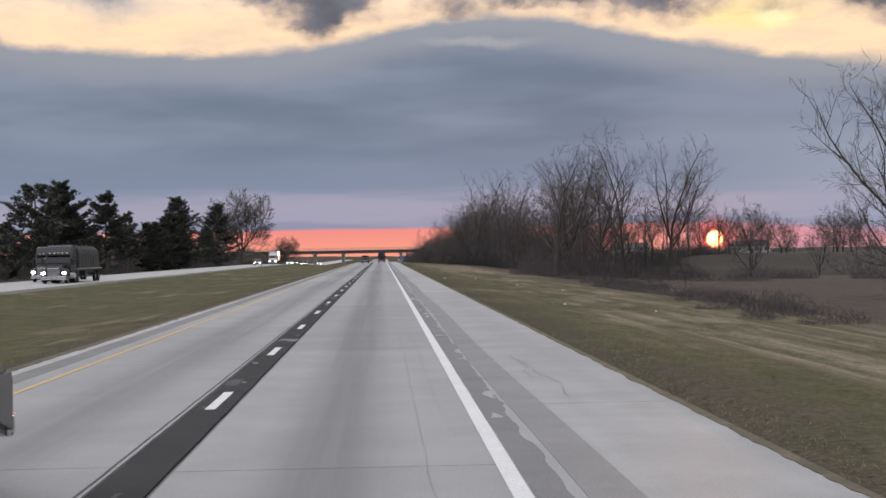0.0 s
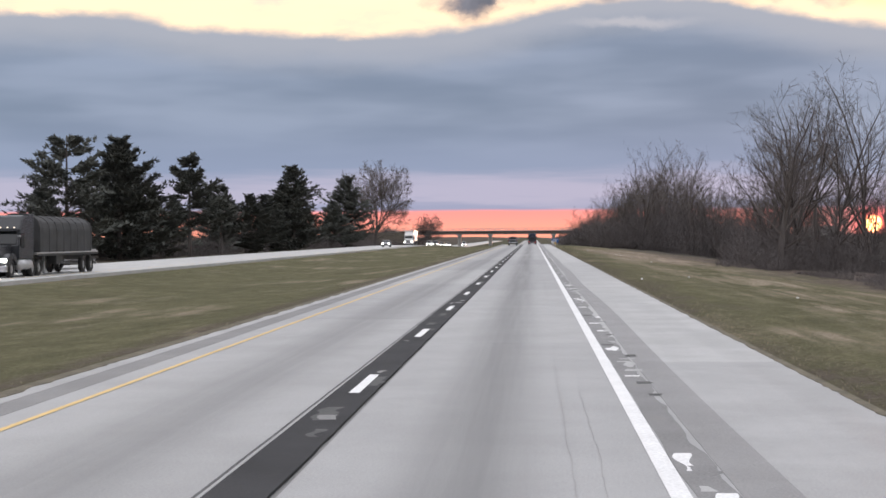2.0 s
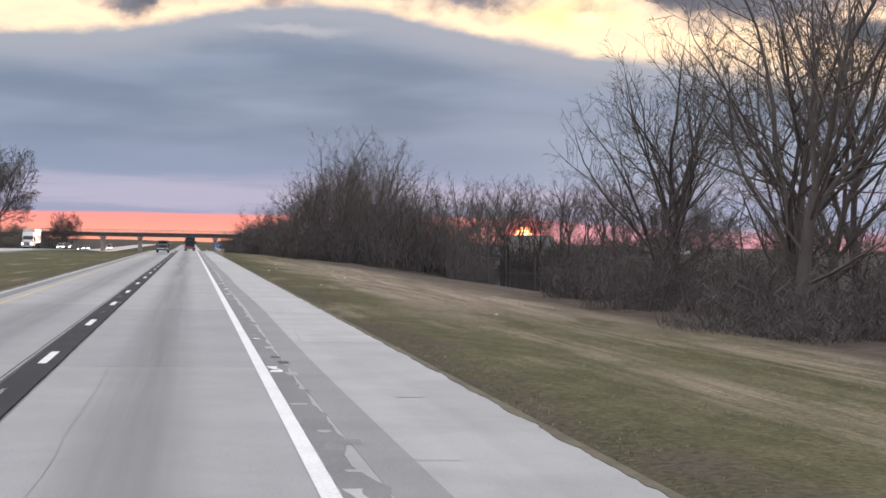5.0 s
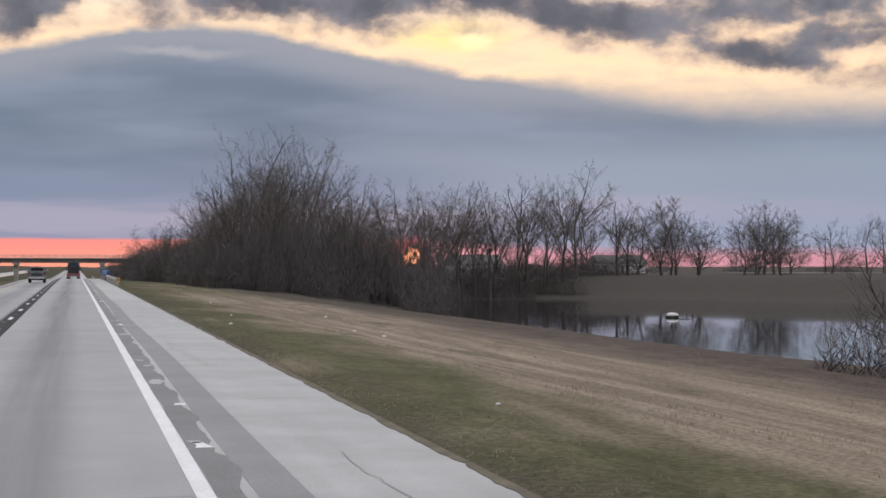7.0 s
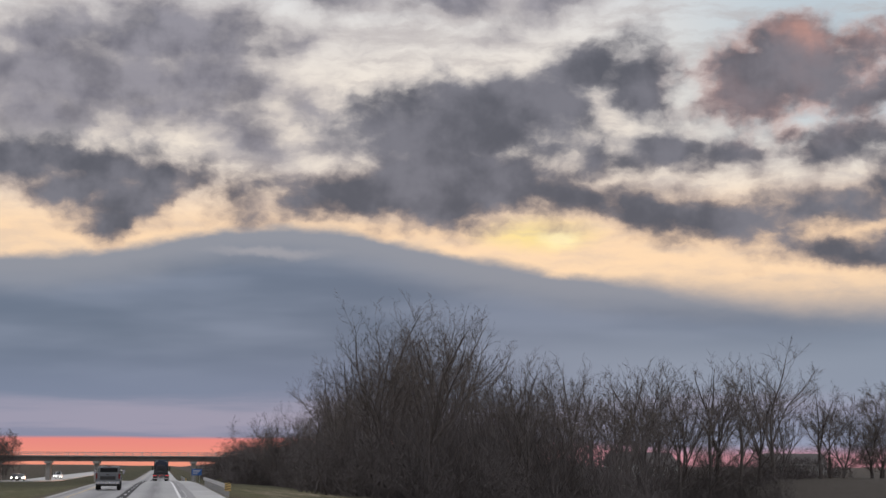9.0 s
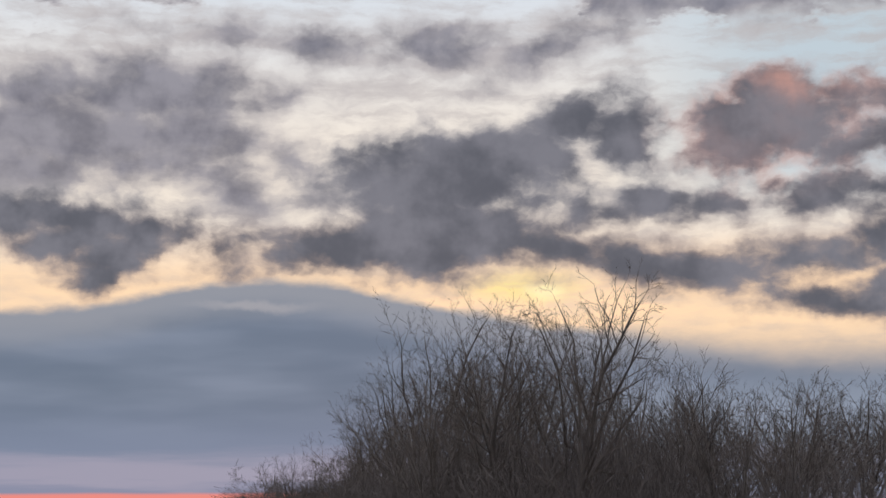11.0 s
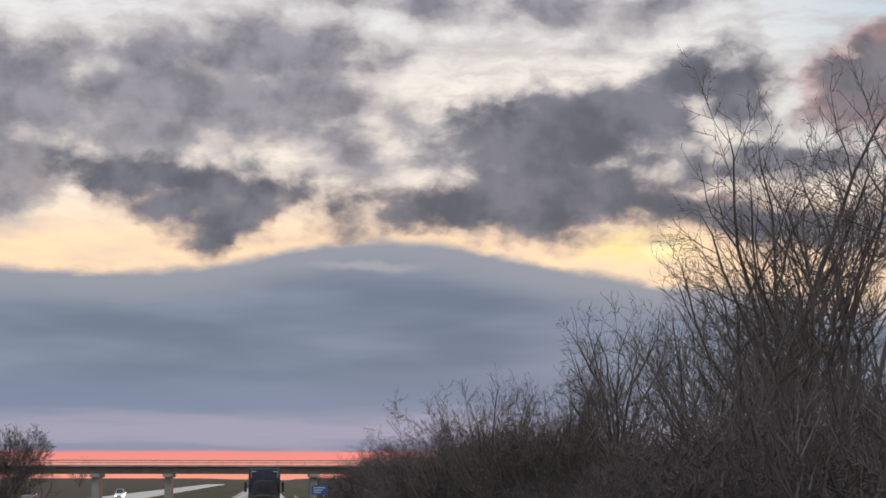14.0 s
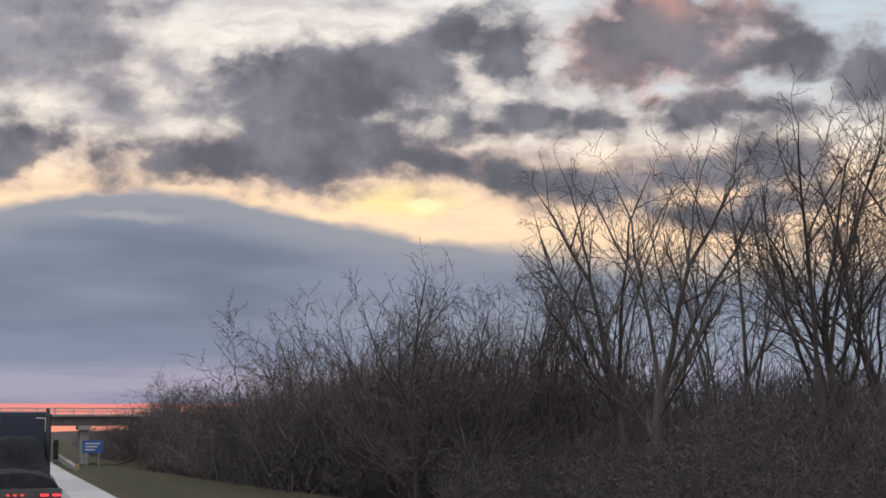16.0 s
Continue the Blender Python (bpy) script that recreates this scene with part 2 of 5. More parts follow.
# ---- materials ----
def surface(name, c1, c2, scale=1.0, rough=0.8, bump=0.3, fine=40.0, metal=0.0, vary=0.0, stretch=(1, 1, 1), fleck=0.25, spec=0.4):
    """Two tones in patches, a fine grain over them, relief, and a tone of its own for every object."""
    m = bpy.data.materials.new(name)
    m.use_nodes = True
    t = Tree(m.node_tree)
    co = t.vec("MULTIPLY", t.node("ShaderNodeTexCoord").outputs["Object"], stretch)
    big = t.noise(co, scale, 5.0, 0.6)
    small = t.noise(co, fine, 3.0, 0.6)
    col = t.mix(t.ramp(big, 0.3, 0.7), c1, c2)
    col = t.mix(fleck, col, t.mix(t.ramp(small, 0.25, 0.75), tuple(0.55 * c for c in c1), tuple(min(1, 1.35 * c) for c in c2)))
    if vary:
        rnd = t.node("ShaderNodeObjectInfo").outputs["Random"]
        col = t.mix(1.0, col, t.mix(rnd, (1 - vary,) * 3, (1 + vary,) * 3), "MULTIPLY")
    b = t.node("ShaderNodeBsdfPrincipled")
    t.put(b.inputs["Base Color"], col)
    t.put(b.inputs["Roughness"], t.ramp(small, 0.2, 0.8, rough - 0.08, min(1, rough + 0.08)))
    b.inputs["Metallic"].default_value = metal
    b.inputs["Specular IOR Level"].default_value = spec
    if bump:
        bp = t.node("ShaderNodeBump")
        bp.inputs["Strength"].default_value, bp.inputs["Distance"].default_value = bump, 0.02
        t.put(bp.inputs["Height"], small)
        t.put(b.inputs["Normal"], bp.outputs[0])
    t.put(t.node("ShaderNodeOutputMaterial").inputs[0], b.outputs[0])
    return m


def lamp_glow(name, colour, strength):
    m = bpy.data.materials.new(name)
    m.use_nodes = True
    t = Tree(m.node_tree)
    e = t.node("ShaderNodeEmission")
    t.put(e.inputs[0], colour)
    e.inputs[1].default_value = strength
    t.put(t.node("ShaderNodeOutputMaterial").inputs[0], e.outputs[0])
    return m


BARK = surface("bark", (0.078, 0.069, 0.066), (0.134, 0.119, 0.114), 1.5, 0.9, 0.5, 30, vary=0.2, stretch=(1, 1, 0.25), spec=0.08)
TWIG = surface("twig_bark", (0.094, 0.082, 0.078), (0.146, 0.128, 0.121), 0.6, 0.9, 0.0, 20, vary=0.12, spec=0.08)
BRUSH = surface("brush_twigs", (0.090, 0.080, 0.080), (0.130, 0.116, 0.115), 0.5, 0.95, 0.0, 12, vary=0.12, spec=0.08)
NEEDLE = surface("pine_needles", (0.074, 0.079, 0.074), (0.118, 0.122, 0.110), 0.7, 0.9, 0.0, 12, vary=0.12, spec=0.1)
STEEL = surface("galvanised_steel", (0.36, 0.37, 0.38), (0.50, 0.50, 0.51), 2.0, 0.45, 0.1, 60, metal=0.8)
BEAM = surface("weathered_beam", (0.10, 0.085, 0.08), (0.16, 0.14, 0.13), 0.8, 0.7, 0.2, 25)
CONCRETE = surface("concrete", (0.27, 0.26, 0.25), (0.38, 0.37, 0.355), 0.35, 0.85, 0.4, 30)


# ---- mesh helpers ----
def mesh_of(name, verts, faces, material, smooth=False):
    me = bpy.data.meshes.new(name)
    me.from_pydata(verts, [], faces)
    me.materials.append(material)
    if smooth:
        me.polygons.foreach_set("use_smooth", [True] * len(me.polygons))
    me.update()
    return me


def part(name, bm, material, parent=None, label="", m=None, smooth=False):
    """Link a bmesh (or a mesh) as one object under a thing or a part."""
    if isinstance(bm, bmesh.types.BMesh):
        me = bpy.data.meshes.new(name)
        bmesh.ops.recalc_face_normals(bm, faces=bm.faces)
        bm.to_mesh(me)
        bm.free()
        me.materials.append(material)
        if smooth:
            me.polygons.foreach_set("use_smooth", [True] * len(me.polygons))
    else:
        me = bm
    ob = new(name, me)
    if m is not None:
        ob.matrix_basis = m
    if parent is not None:
        ob.parent = parent
    if label:
        ob["label"] = label
    return ob


def box(x0, x1, y0, y1, z0, z1, bevel=0.0, seg=2, bm=None):
    bm = bm or bmesh.new()
    r = bmesh.ops.create_cube(bm, size=1.0)
    vs = r["verts"]
    for v in vs:
        v.co = Vector(((x0 + x1) / 2 + v.co.x * (x1 - x0), (y0 + y1) / 2 + v.co.y * (y1 - y0), (z0 + z1) / 2 + v.co.z * (z1 - z0)))
    if bevel:
        es = list({e for v in vs for e in v.link_edges})
        bmesh.ops.bevel(bm, geom=es, offset=bevel, segments=seg, affect="EDGES", profile=0.6)
    return bm


def rod(p, q, r, n=10, bm=None, r2=None):
    """A round bar from p to q."""
    bm = bm or bmesh.new()
    p, q = Vector(p), Vector(q)
    m = Matrix.Translation((p + q) / 2) @ (q - p).to_track_quat("Z", "Y").to_matrix().to_4x4()
    bmesh.ops.create_cone(bm, cap_ends=True, segments=n, radius1=r, radius2=r if r2 is None else r2, depth=(q - p).length, matrix=m)
    return bm


def prism(outline, lo, hi, axis="x", bevel=0.0, bm=None):
    """A closed outline (pairs) pushed along an axis from lo to hi."""
    bm = bm or bmesh.new()
    put = {"x": lambda a, b, c: (c, a, b), "y": lambda a, b, c: (a, c, b), "z": lambda a, b, c: (a, b, c)}[axis]
    f0 = [bm.verts.new(put(a, b, lo)) for a, b in outline]
    f1 = [bm.verts.new(put(a, b, hi)) for a, b in outline]
    n = len(outline)
    bm.faces.new(f0), bm.faces.new(f1[::-1])
    for i in range(n):
        bm.faces.new((f0[i], f0[(i + 1) % n], f1[(i + 1) % n], f1[i]))
    if bevel:
        bmesh.ops.bevel(bm, geom=list({e for v in f0 + f1 for e in v.link_edges}), offset=bevel, segments=2, affect="EDGES")
    return bm


def thing(name, x, y, z, rz=0.0, label="", category="", group="", kind=""):
    ob = new(name)
    ob.empty_display_size = 0.5
    ob.matrix_basis = pose(x, y, z, 0, 0, rz)
    return tagged(ob, label, category, group, kind)


# ---- the lie of the land ----
def road_z(y):
    """The road falls gently towards the bridge and levels out behind it."""
    s = min(max((y - 430) / 330, 0), 1)
    return -2.3 * s * s * (3 - 2 * s)


def bump(x, lo, hi):
    s = min(max((x - lo) / (hi - lo), 0), 1)
    return s * s * (3 - 2 * s)


POND = (95.0, 392.0, 49.0, 112.0, -4.35)
BRIDGE_Y = 722.0


def ground_z(x, y):
    rz = road_z(y)
    if x > 4.15:  # verge, ditch and field on the near side
        z = -0.06 - 0.06 * (min(x, 40) - 4.15)
        z += 0.10 * math.sin(x * 0.9 + y * 0.05) * bump(x, 7, 12) * bump(-x, -60, -20)
        d = math.hypot((x - POND[0]) / POND[2], (y - POND[1]) / POND[3])
        z -= 3.4 * (1 - bump(d, 0.85, 1.4))
        z += 2.2 * max(bump(y, 440, 505) * bump(x, 52, 76), bump(x, 148, 170)) * bump(d, 1.1, 1.35)
        z -= 0.055 * max(0.0, min(x, 44) - 22) * bump(y, 240, 290) * (1 - bump(y, 412, 438))
    elif x > -7.3:
        z = -0.25
    elif x > -27:
        z = -0.06 - 0.55 * math.sin(math.pi * (-7.3 - x) / 19.7)
    elif x > -38:
        z = -0.25
    else:
        z = -0.08 - 0.5 * bump(-x, 38, 46)
    z += rz * bump(-abs(x + 10), -140, -60) if abs(x + 10) < 140 else 0
    # approach banks of the bridge on both sides
    if y > 600:
        bank = bump(-abs(y - BRIDGE_Y), -26, -7)
        side = bump(x, 12, 26) * (1 - bump(x, 40, 120)) if x > 0 else bump(-x, 42, 54) * (1 - bump(-x, 70, 160))
        z = z * (1 - bank * side) + (4.35 + rz * 0.2) * bank * side if bank * side > 0 else z
    if abs(x + 10) > 60:
        z += 0.35 * noise.noise(Vector((x / 55, y / 55, 0)))
    return z


def axis_steps(marks):
    out = []
    for a, b, step in marks:
        n = max(1, round((b - a) / step))
        out += [a + (b - a) * i / n for i in range(n)]
    return out + [marks[-1][1]]


def ground_material():
    m = bpy.data.materials.new("verge_and_field")
    m.use_nodes = True
    t = Tree(m.node_tree)
    co = t.node("ShaderNodeTexCoord").outputs["Object"]
    x, y, z = t.xyz(co)
    n1 = t.noise(t.vec("MULTIPLY", co, (1.0, 0.35, 1)), 0.16, 5.0, 0.6)
    n2 = t.noise(t.vec("MULTIPLY", co, (1.0, 0.5, 1)), 1.1, 5.0, 0.65)
    n3 = t.noise(co, 9.0, 4.0, 0.65)
    green = t.mix(t.ramp(n2, 0.35, 0.7), (0.080, 0.079, 0.041), (0.126, 0.116, 0.066))
    n5 = t.noise(t.vec("MULTIPLY", co, (1.0, 0.045, 1)), 1.3, 5.0, 0.6)
    dry = t.mix(t.ramp(n5, 0.34, 0.66), (0.200, 0.160, 0.125), (0.330, 0.270, 0.215))
    xx = t.math("ADD", x, t.math("MULTIPLY", t.math("SUBTRACT", n1, 0.5), 9.0))
    stretch_dry = t.math("MULTIPLY", t.math("MULTIPLY", t.ramp(y, 185.0, 235.0), t.ramp(y, 400.0, 330.0)), t.math("MULTIPLY", t.ramp(xx, 6.5, 9.5), t.ramp(xx, 26.0, 21.0)))
    n4 = t.noise(t.vec("MULTIPLY", co, (1.0, 0.22, 1)), 0.42, 6.0, 0.65)
    patch = t.math("MULTIPLY", t.ramp(n1, 0.52, 0.66), 0.75)
    rough_grass = t.math("MULTIPLY", t.ramp(xx, 6.5, 10.0), t.ramp(n4, 0.38, 0.54))
    patch = t.math("MAXIMUM", patch, t.math("MULTIPLY", rough_grass, 0.85))
    mixed = t.math("MULTIPLY", t.math("MAXIMUM", t.math("MULTIPLY", stretch_dry, 0.97), t.math("MULTIPLY", patch, t.ramp(n5, 0.35, 0.65, 0.15, 0.85))), t.ramp(y, 460.0, 400.0, 0.35, 1.0))
    verge = t.mix(mixed, green, dry)
    verge = t.mix(t.math("MULTIPLY", t.ramp(n4, 0.44, 0.34), 0.55), verge, (0.062, 0.060, 0.030))
    # past y = 425 the wood's dusk shade is mixed into the verge colour
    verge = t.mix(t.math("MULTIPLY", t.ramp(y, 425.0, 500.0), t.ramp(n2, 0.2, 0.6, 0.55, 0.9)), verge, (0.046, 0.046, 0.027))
    field = t.mix(t.ramp(n2, 0.3, 0.75), (0.072, 0.056, 0.050), (0.125, 0.098, 0.086))
    far_green = t.mix(n2, (0.052, 0.046, 0.042), (0.086, 0.077, 0.069))
    field = t.mix(t.ramp(y, 280.0, 420.0), field, far_green)
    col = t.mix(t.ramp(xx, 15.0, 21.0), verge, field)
    leftf = t.mix(n1, (0.040, 0.036, 0.028), (0.075, 0.064, 0.050))
    col = t.mix(t.ramp(x, -39.0, -44.0), col, leftf)
    # bare trampled soil along the pavement edges
    soil = t.math("MAXIMUM", t.math("MULTIPLY", t.ramp(xx, 6.4, 4.4), t.ramp(x, 3.0, 4.0)), t.math("MULTIPLY", t.ramp(x, -9.2, -8.0), t.ramp(x, -6.5, -7.5)))
    col = t.mix(t.math("MULTIPLY", soil, t.ramp(n2, 0.35, 0.6, 0.3, 0.95)), col, (0.085, 0.070, 0.056))
    col = t.mix(1.0, col, t.mix(t.ramp(n3, 0.28, 0.75), (0.62, 0.60, 0.56), (1.38, 1.38, 1.36)), "MULTIPLY")
    b = t.node("ShaderNodeBsdfPrincipled")
    t.put(b.inputs["Base Color"], col)
    b.inputs["Roughness"].default_value = 0.95
    b.inputs["Specular IOR Level"].default_value = 0.15
    bp = t.node("ShaderNodeBump")
    bp.inputs["Strength"].default_value, bp.inputs["Distance"].default_value = 0.7, 0.12
    t.put(bp.inputs["Height"], t.math("ADD", n3, n2))
    t.put(b.inputs["Normal"], bp.outputs[0])
    t.put(t.node("ShaderNodeOutputMaterial").inputs[0], b.outputs[0])
    return m


xs = axis_steps([(-4000, -400, 450), (-400, -70, 30), (-70, -38, 4), (-38, -27, 5.5), (-27, -7.3, 1.6), (-7.3, 4.15, 3.81), (4.15, 60, 1.5), (60, 170, 5), (170, 400, 25), (400, 4000, 450)])
ys = axis_steps([(-300, -20, 20), (-20, 560, 4), (560, 840, 3), (840, 1200, 20), (1200, 4400, 200)])
verts = [(x, y, ground_z(x, y)) for y in ys for x in xs]
nx = len(xs)
faces = [(j * nx + i, j * nx + i + 1, (j + 1) * nx + i + 1, (j + 1) * nx + i) for j in range(len(ys) - 1) for i in range(nx - 1)]
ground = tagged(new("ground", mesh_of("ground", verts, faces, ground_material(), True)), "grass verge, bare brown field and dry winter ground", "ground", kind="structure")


# ---- carriageways ----
def strip(name, x0, x1, y0, y1, lift, material, parent=None, step=10.0, thick=0.0, edge=None):
    """A strip of paving that follows the road; edge(y, side) may move its sides."""
    n = max(1, round((y1 - y0) / step))
    vs, fs = [], []
    for i in range(n + 1):
        y = y0 + (y1 - y0) * i / n
        a, b = x0 + (edge(y, 0) if edge else 0), x1 + (edge(y, 1) if edge else 0)
        z = road_z(y) + lift
        vs += [(a, y, z), (b, y, z)]
        if thick:
            vs += [(a, y, z - thick), (b, y, z - thick)]
    k = 4 if thick else 2
    for i in range(n):
        o, p = i * k, (i + 1) * k
        fs.append((o, o + 1, p + 1, p))
        if thick:
            fs += [(o + 2, o, p, p + 2), (o + 1, o + 3, p + 3, p + 1)]
    if thick:
        fs += [(0, 2, 3, 1), (n * k, n * k + 1, n * k + 3, n * k + 2)]
    return part(name, mesh_of(name, vs, fs, material), None, parent)


def paving(name, tone, spread, oil=()):
    """Old paving: aggregate, long stains in the run of the traffic, cracks."""
    m = bpy.data.materials.new(name)
    m.use_nodes = True
    t = Tree(m.node_tree)
    geo = t.node("ShaderNodeNewGeometry").outputs["Position"]
    x, y, z = t.xyz(geo)
    lo, hi = tuple(c * (1 - spread) for c in tone), tuple(c * (1 + spread) for c in tone)
    long = t.noise(t.vec("MULTIPLY", geo, (2.2, 0.03, 1)), 1.0, 5.0, 0.6)
    blot = t.noise(geo, 0.45, 5.0, 0.65)
    grain = t.noise(geo, 38.0, 3.0, 0.7)
    col = t.mix(t.ramp(long, 0.3, 0.7), lo, hi)
    col = t.mix(0.5, col, t.mix(t.ramp(blot, 0.32, 0.68), tuple(0.9 * c for c in lo), hi))
    col = t.mix(0.18, col, t.mix(t.ramp(grain, 0.3, 0.7), (0.08, 0.08, 0.085), (0.6, 0.59, 0.57)))
    for cx, half, k in oil:
        f = t.ramp(t.math("ABSOLUTE", t.math("SUBTRACT", x, cx)), half, half * 0.1)
        f = t.math("MULTIPLY", f, t.ramp(long, 0.2, 0.7, k * 0.6, k))
        col = t.mix(f, col, tuple(0.42 * c for c in tone))
    rnd = t.node("ShaderNodeObjectInfo").outputs["Random"]
    col = t.mix(1.0, col, t.mix(rnd, (0.86, 0.86, 0.87), (1.10, 1.10, 1.09)), "MULTIPLY")
    b = t.node("ShaderNodeBsdfPrincipled")
    t.put(b.inputs["Base Color"], col)
    t.put(b.inputs["Roughness"], t.ramp(long, 0.2, 0.8, 0.52, 0.72))
    b.inputs["Specular IOR Level"].default_value = 0.45
    bp = t.node("ShaderNodeBump")
    bp.inputs["Strength"].default_value, bp.inputs["Distance"].default_value = 0.35, 0.01
    t.put(bp.inputs["Height"], grain)
    t.put(b.inputs["Normal"], bp.outputs[0])
    t.put(t.node("ShaderNodeOutputMaterial").inputs[0], b.outputs[0])
    return m


def paint(name, colour):
    """Road paint, worn through in places."""
    m = surface(name, tuple(0.85 * c for c in colour), colour, 1.3, 0.6, 0.2, 24, fleck=0.35)
    return m


LANE = paving("lane_concrete", (0.30, 0.30, 0.305), 0.13, ((-0.62, 0.95, 0.75), (-4.25, 1.1, 0.6)))
SHOULDER = paving("shoulder_concrete", (0.375, 0.375, 0.375), 0.18)
EDGING = paving("median_shoulder", (0.15, 0.148, 0.15), 0.3)
PATCHING = paving("shoulder_patching", (0.225, 0.222, 0.224), 0.2)
TAR = surface("tar_seal", (0.024, 0.024, 0.026), (0.044, 0.044, 0.047), 0.5, 0.82, 0.4, 40, fleck=0.3, spec=0.2)
ASPHALT = surface("worn_asphalt", (0.17, 0.165, 0.165), (0.25, 0.245, 0.24), 0.4, 0.8, 0.4, 30)
WHITE = paint("white_road_paint", (0.78, 0.78, 0.78))
YELLOW = paint("yellow_road_paint", (0.66, 0.46, 0.18))
CRACK = surface("crack_sealer", (0.05, 0.05, 0.05), (0.09, 0.09, 0.09), 2.0, 0.8, 0.2, 30)

DASH_X, EDGE_X, YEL_X = -2.46, 1.20, -5.98
ROAD_END = 1500.0
road = tagged(strip("road", -7.3, 4.15, -80, ROAD_END, -0.03, ASPHALT, thick=0.3), "two concrete lanes of a motorway with paved shoulders", "road", kind="structure")
opposite = tagged(strip("road_opposite", -38.0, -27.0, -80, ROAD_END, -0.03, SHOULDER, thick=0.3), "pale concrete carriageway beyond the grass median", "road", kind="structure")
random.seed(4)


def slabs(x0, x1, material, name, lo, hi, y0=-40.0, y1=720.0):
    """Slabs of uneven length, each with its own tone, with open joints."""
    y = y0
    while y < y1:
        e = y + random.uniform(lo, hi)
        strip(name, x0, x1, y + 0.012, e - 0.012, 0.0, material, road, 6.0, thick=0.03)
        y = e
    strip(name, x0, x1, y, ROAD_END, 0.0, material, road, 20.0, thick=0.03)


slabs(-6.45, -2.76, LANE, "slab", 14, 34)
slabs(-2.13, EDGE_X + 0.35, LANE, "slab", 14, 34)
slabs(EDGE_X + 0.36, 4.15, SHOULDER, "shoulder_slab", 18, 40)
slabs(-6.94, -6.46, EDGING, "shoulder_slab", 24, 50)
slabs(-7.3, -6.95, SHOULDER, "shoulder_slab", 24, 50)
wob = lambda y, s: (0.03 if s == 0 else 0.012) * math.sin(y * 0.045 + s * 2.1) + 0.012 * noise.noise(Vector((y * 0.5, s, 3.0))) + (0.014 * noise.noise(Vector((y * 1.9, s, 0))))
strip("tar_seam", -2.74, -2.19, -40, 900, 0.004, TAR, road, 0.8, 0.03, wob)
strip("joint_seal", -2.83, -2.80, -40, 500, 0.004, CRACK, road, 1.0, 0.03, lambda y, s: 0.012 * noise.noise(Vector((y * 0.6, 5.0, 0))))
for k in range(70):  # the seal is scuffed through here and there
    y = random.uniform(10, 420)
    x = random.uniform(-2.7, -2.4)
    strip("scuff", x, x + random.uniform(0.06, 0.24), y, y + random.uniform(0.2, 1.5), 0.0048 + 0.0003 * random.random(), random.choice((CRACK, CRACK, EDGING)), road, 0.12, 0, lambda q, s: 0.09 * noise.noise(Vector((q * 2.9, s * 5.0, 4.0))))
strip("shoulder_repair", 1.72, 2.22, -40, 800, 0.004, PATCHING, road, 3.0, 0.03, lambda y, s: 0.04 * math.sin(y * 0.13))
strip("joint_seal", EDGE_X + 0.11, EDGE_X + 0.44, -40, 800, 0.0045, EDGING, road, 0.4, 0.03, lambda y, s: (0.16 if s else 0.03) * noise.noise(Vector((y * 0.5, 3.0 + s, 0))) + (0.06 if s else 0.02) * noise.noise(Vector((y * 2.3, s, 7.0))))
strip("edge_line", EDGE_X - 0.09, EDGE_X + 0.09, -40, 1100, 0.006, WHITE, road, 5.0)
strip("median_line", YEL_X - 0.05, YEL_X + 0.05, -40, 1100, 0.006, YELLOW, road, 5.0)
d0 = 24.19 - 12.19 * 5
for k in range(60):
    y = d0 + 12.19 * k
    strip("dash", DASH_X - 0.075, DASH_X + 0.075, y - 1.45, y + 1.45, 0.009, WHITE, road, 1.5)
for k in range(26):
    y = random.uniform(20, 400)
    x = random.uniform(-2.7, -2.3)
    strip("paint_scrap", x, x + random.uniform(0.06, 0.16), y, y + random.uniform(0.15, 0.5), 0.0095, ASPHALT, road, 0.1, 0, lambda q, s: 0.03 * math.sin(q * 9 + s))
# torn sealing beside the edge line, transverse cracks on the shoulder
for k in range(120):
    y = random.uniform(20, 420)
    w = random.uniform(0.08, 0.22)
    x = EDGE_X + 0.1 + random.random() * 0.25
    strip("spall", x, x + w, y, y + random.choice((0.15, 0.3, 0.6, 1.2)), 0.0055, random.choice((ASPHALT, EDGING, SHOULDER, SHOULDER, WHITE)), road, 0.15, 0, lambda q, s: 0.04 * math.sin(q * 5.1 + s * 1.7))
for k in range(110):
    y, x = random.uniform(55, 190), EDGE_X + 0.10 + random.random() * 0.34
    strip("spall", x, x + random.uniform(0.06, 0.26), y, y + random.uniform(0.12, 0.7), 0.0058 + 0.0004 * random.random(), random.choice((ASPHALT, EDGING, CRACK, SHOULDER, SHOULDER, WHITE)), road, 0.06, 0, lambda q, s: 0.07 * noise.noise(Vector((q * 7.3, s * 5.0, 1.0))))
for k in range(20):
    y, x = random.uniform(105, 215), random.uniform(2.2, 3.3)
    strip("crack", x, x + random.uniform(0.2, 0.6), y, y + random.uniform(0.02, 0.06), 0.0065, PATCHING, road, 0.02, 0, lambda q, s: 0.16 * noise.noise(Vector((q * 23, s * 9.0, 0))))
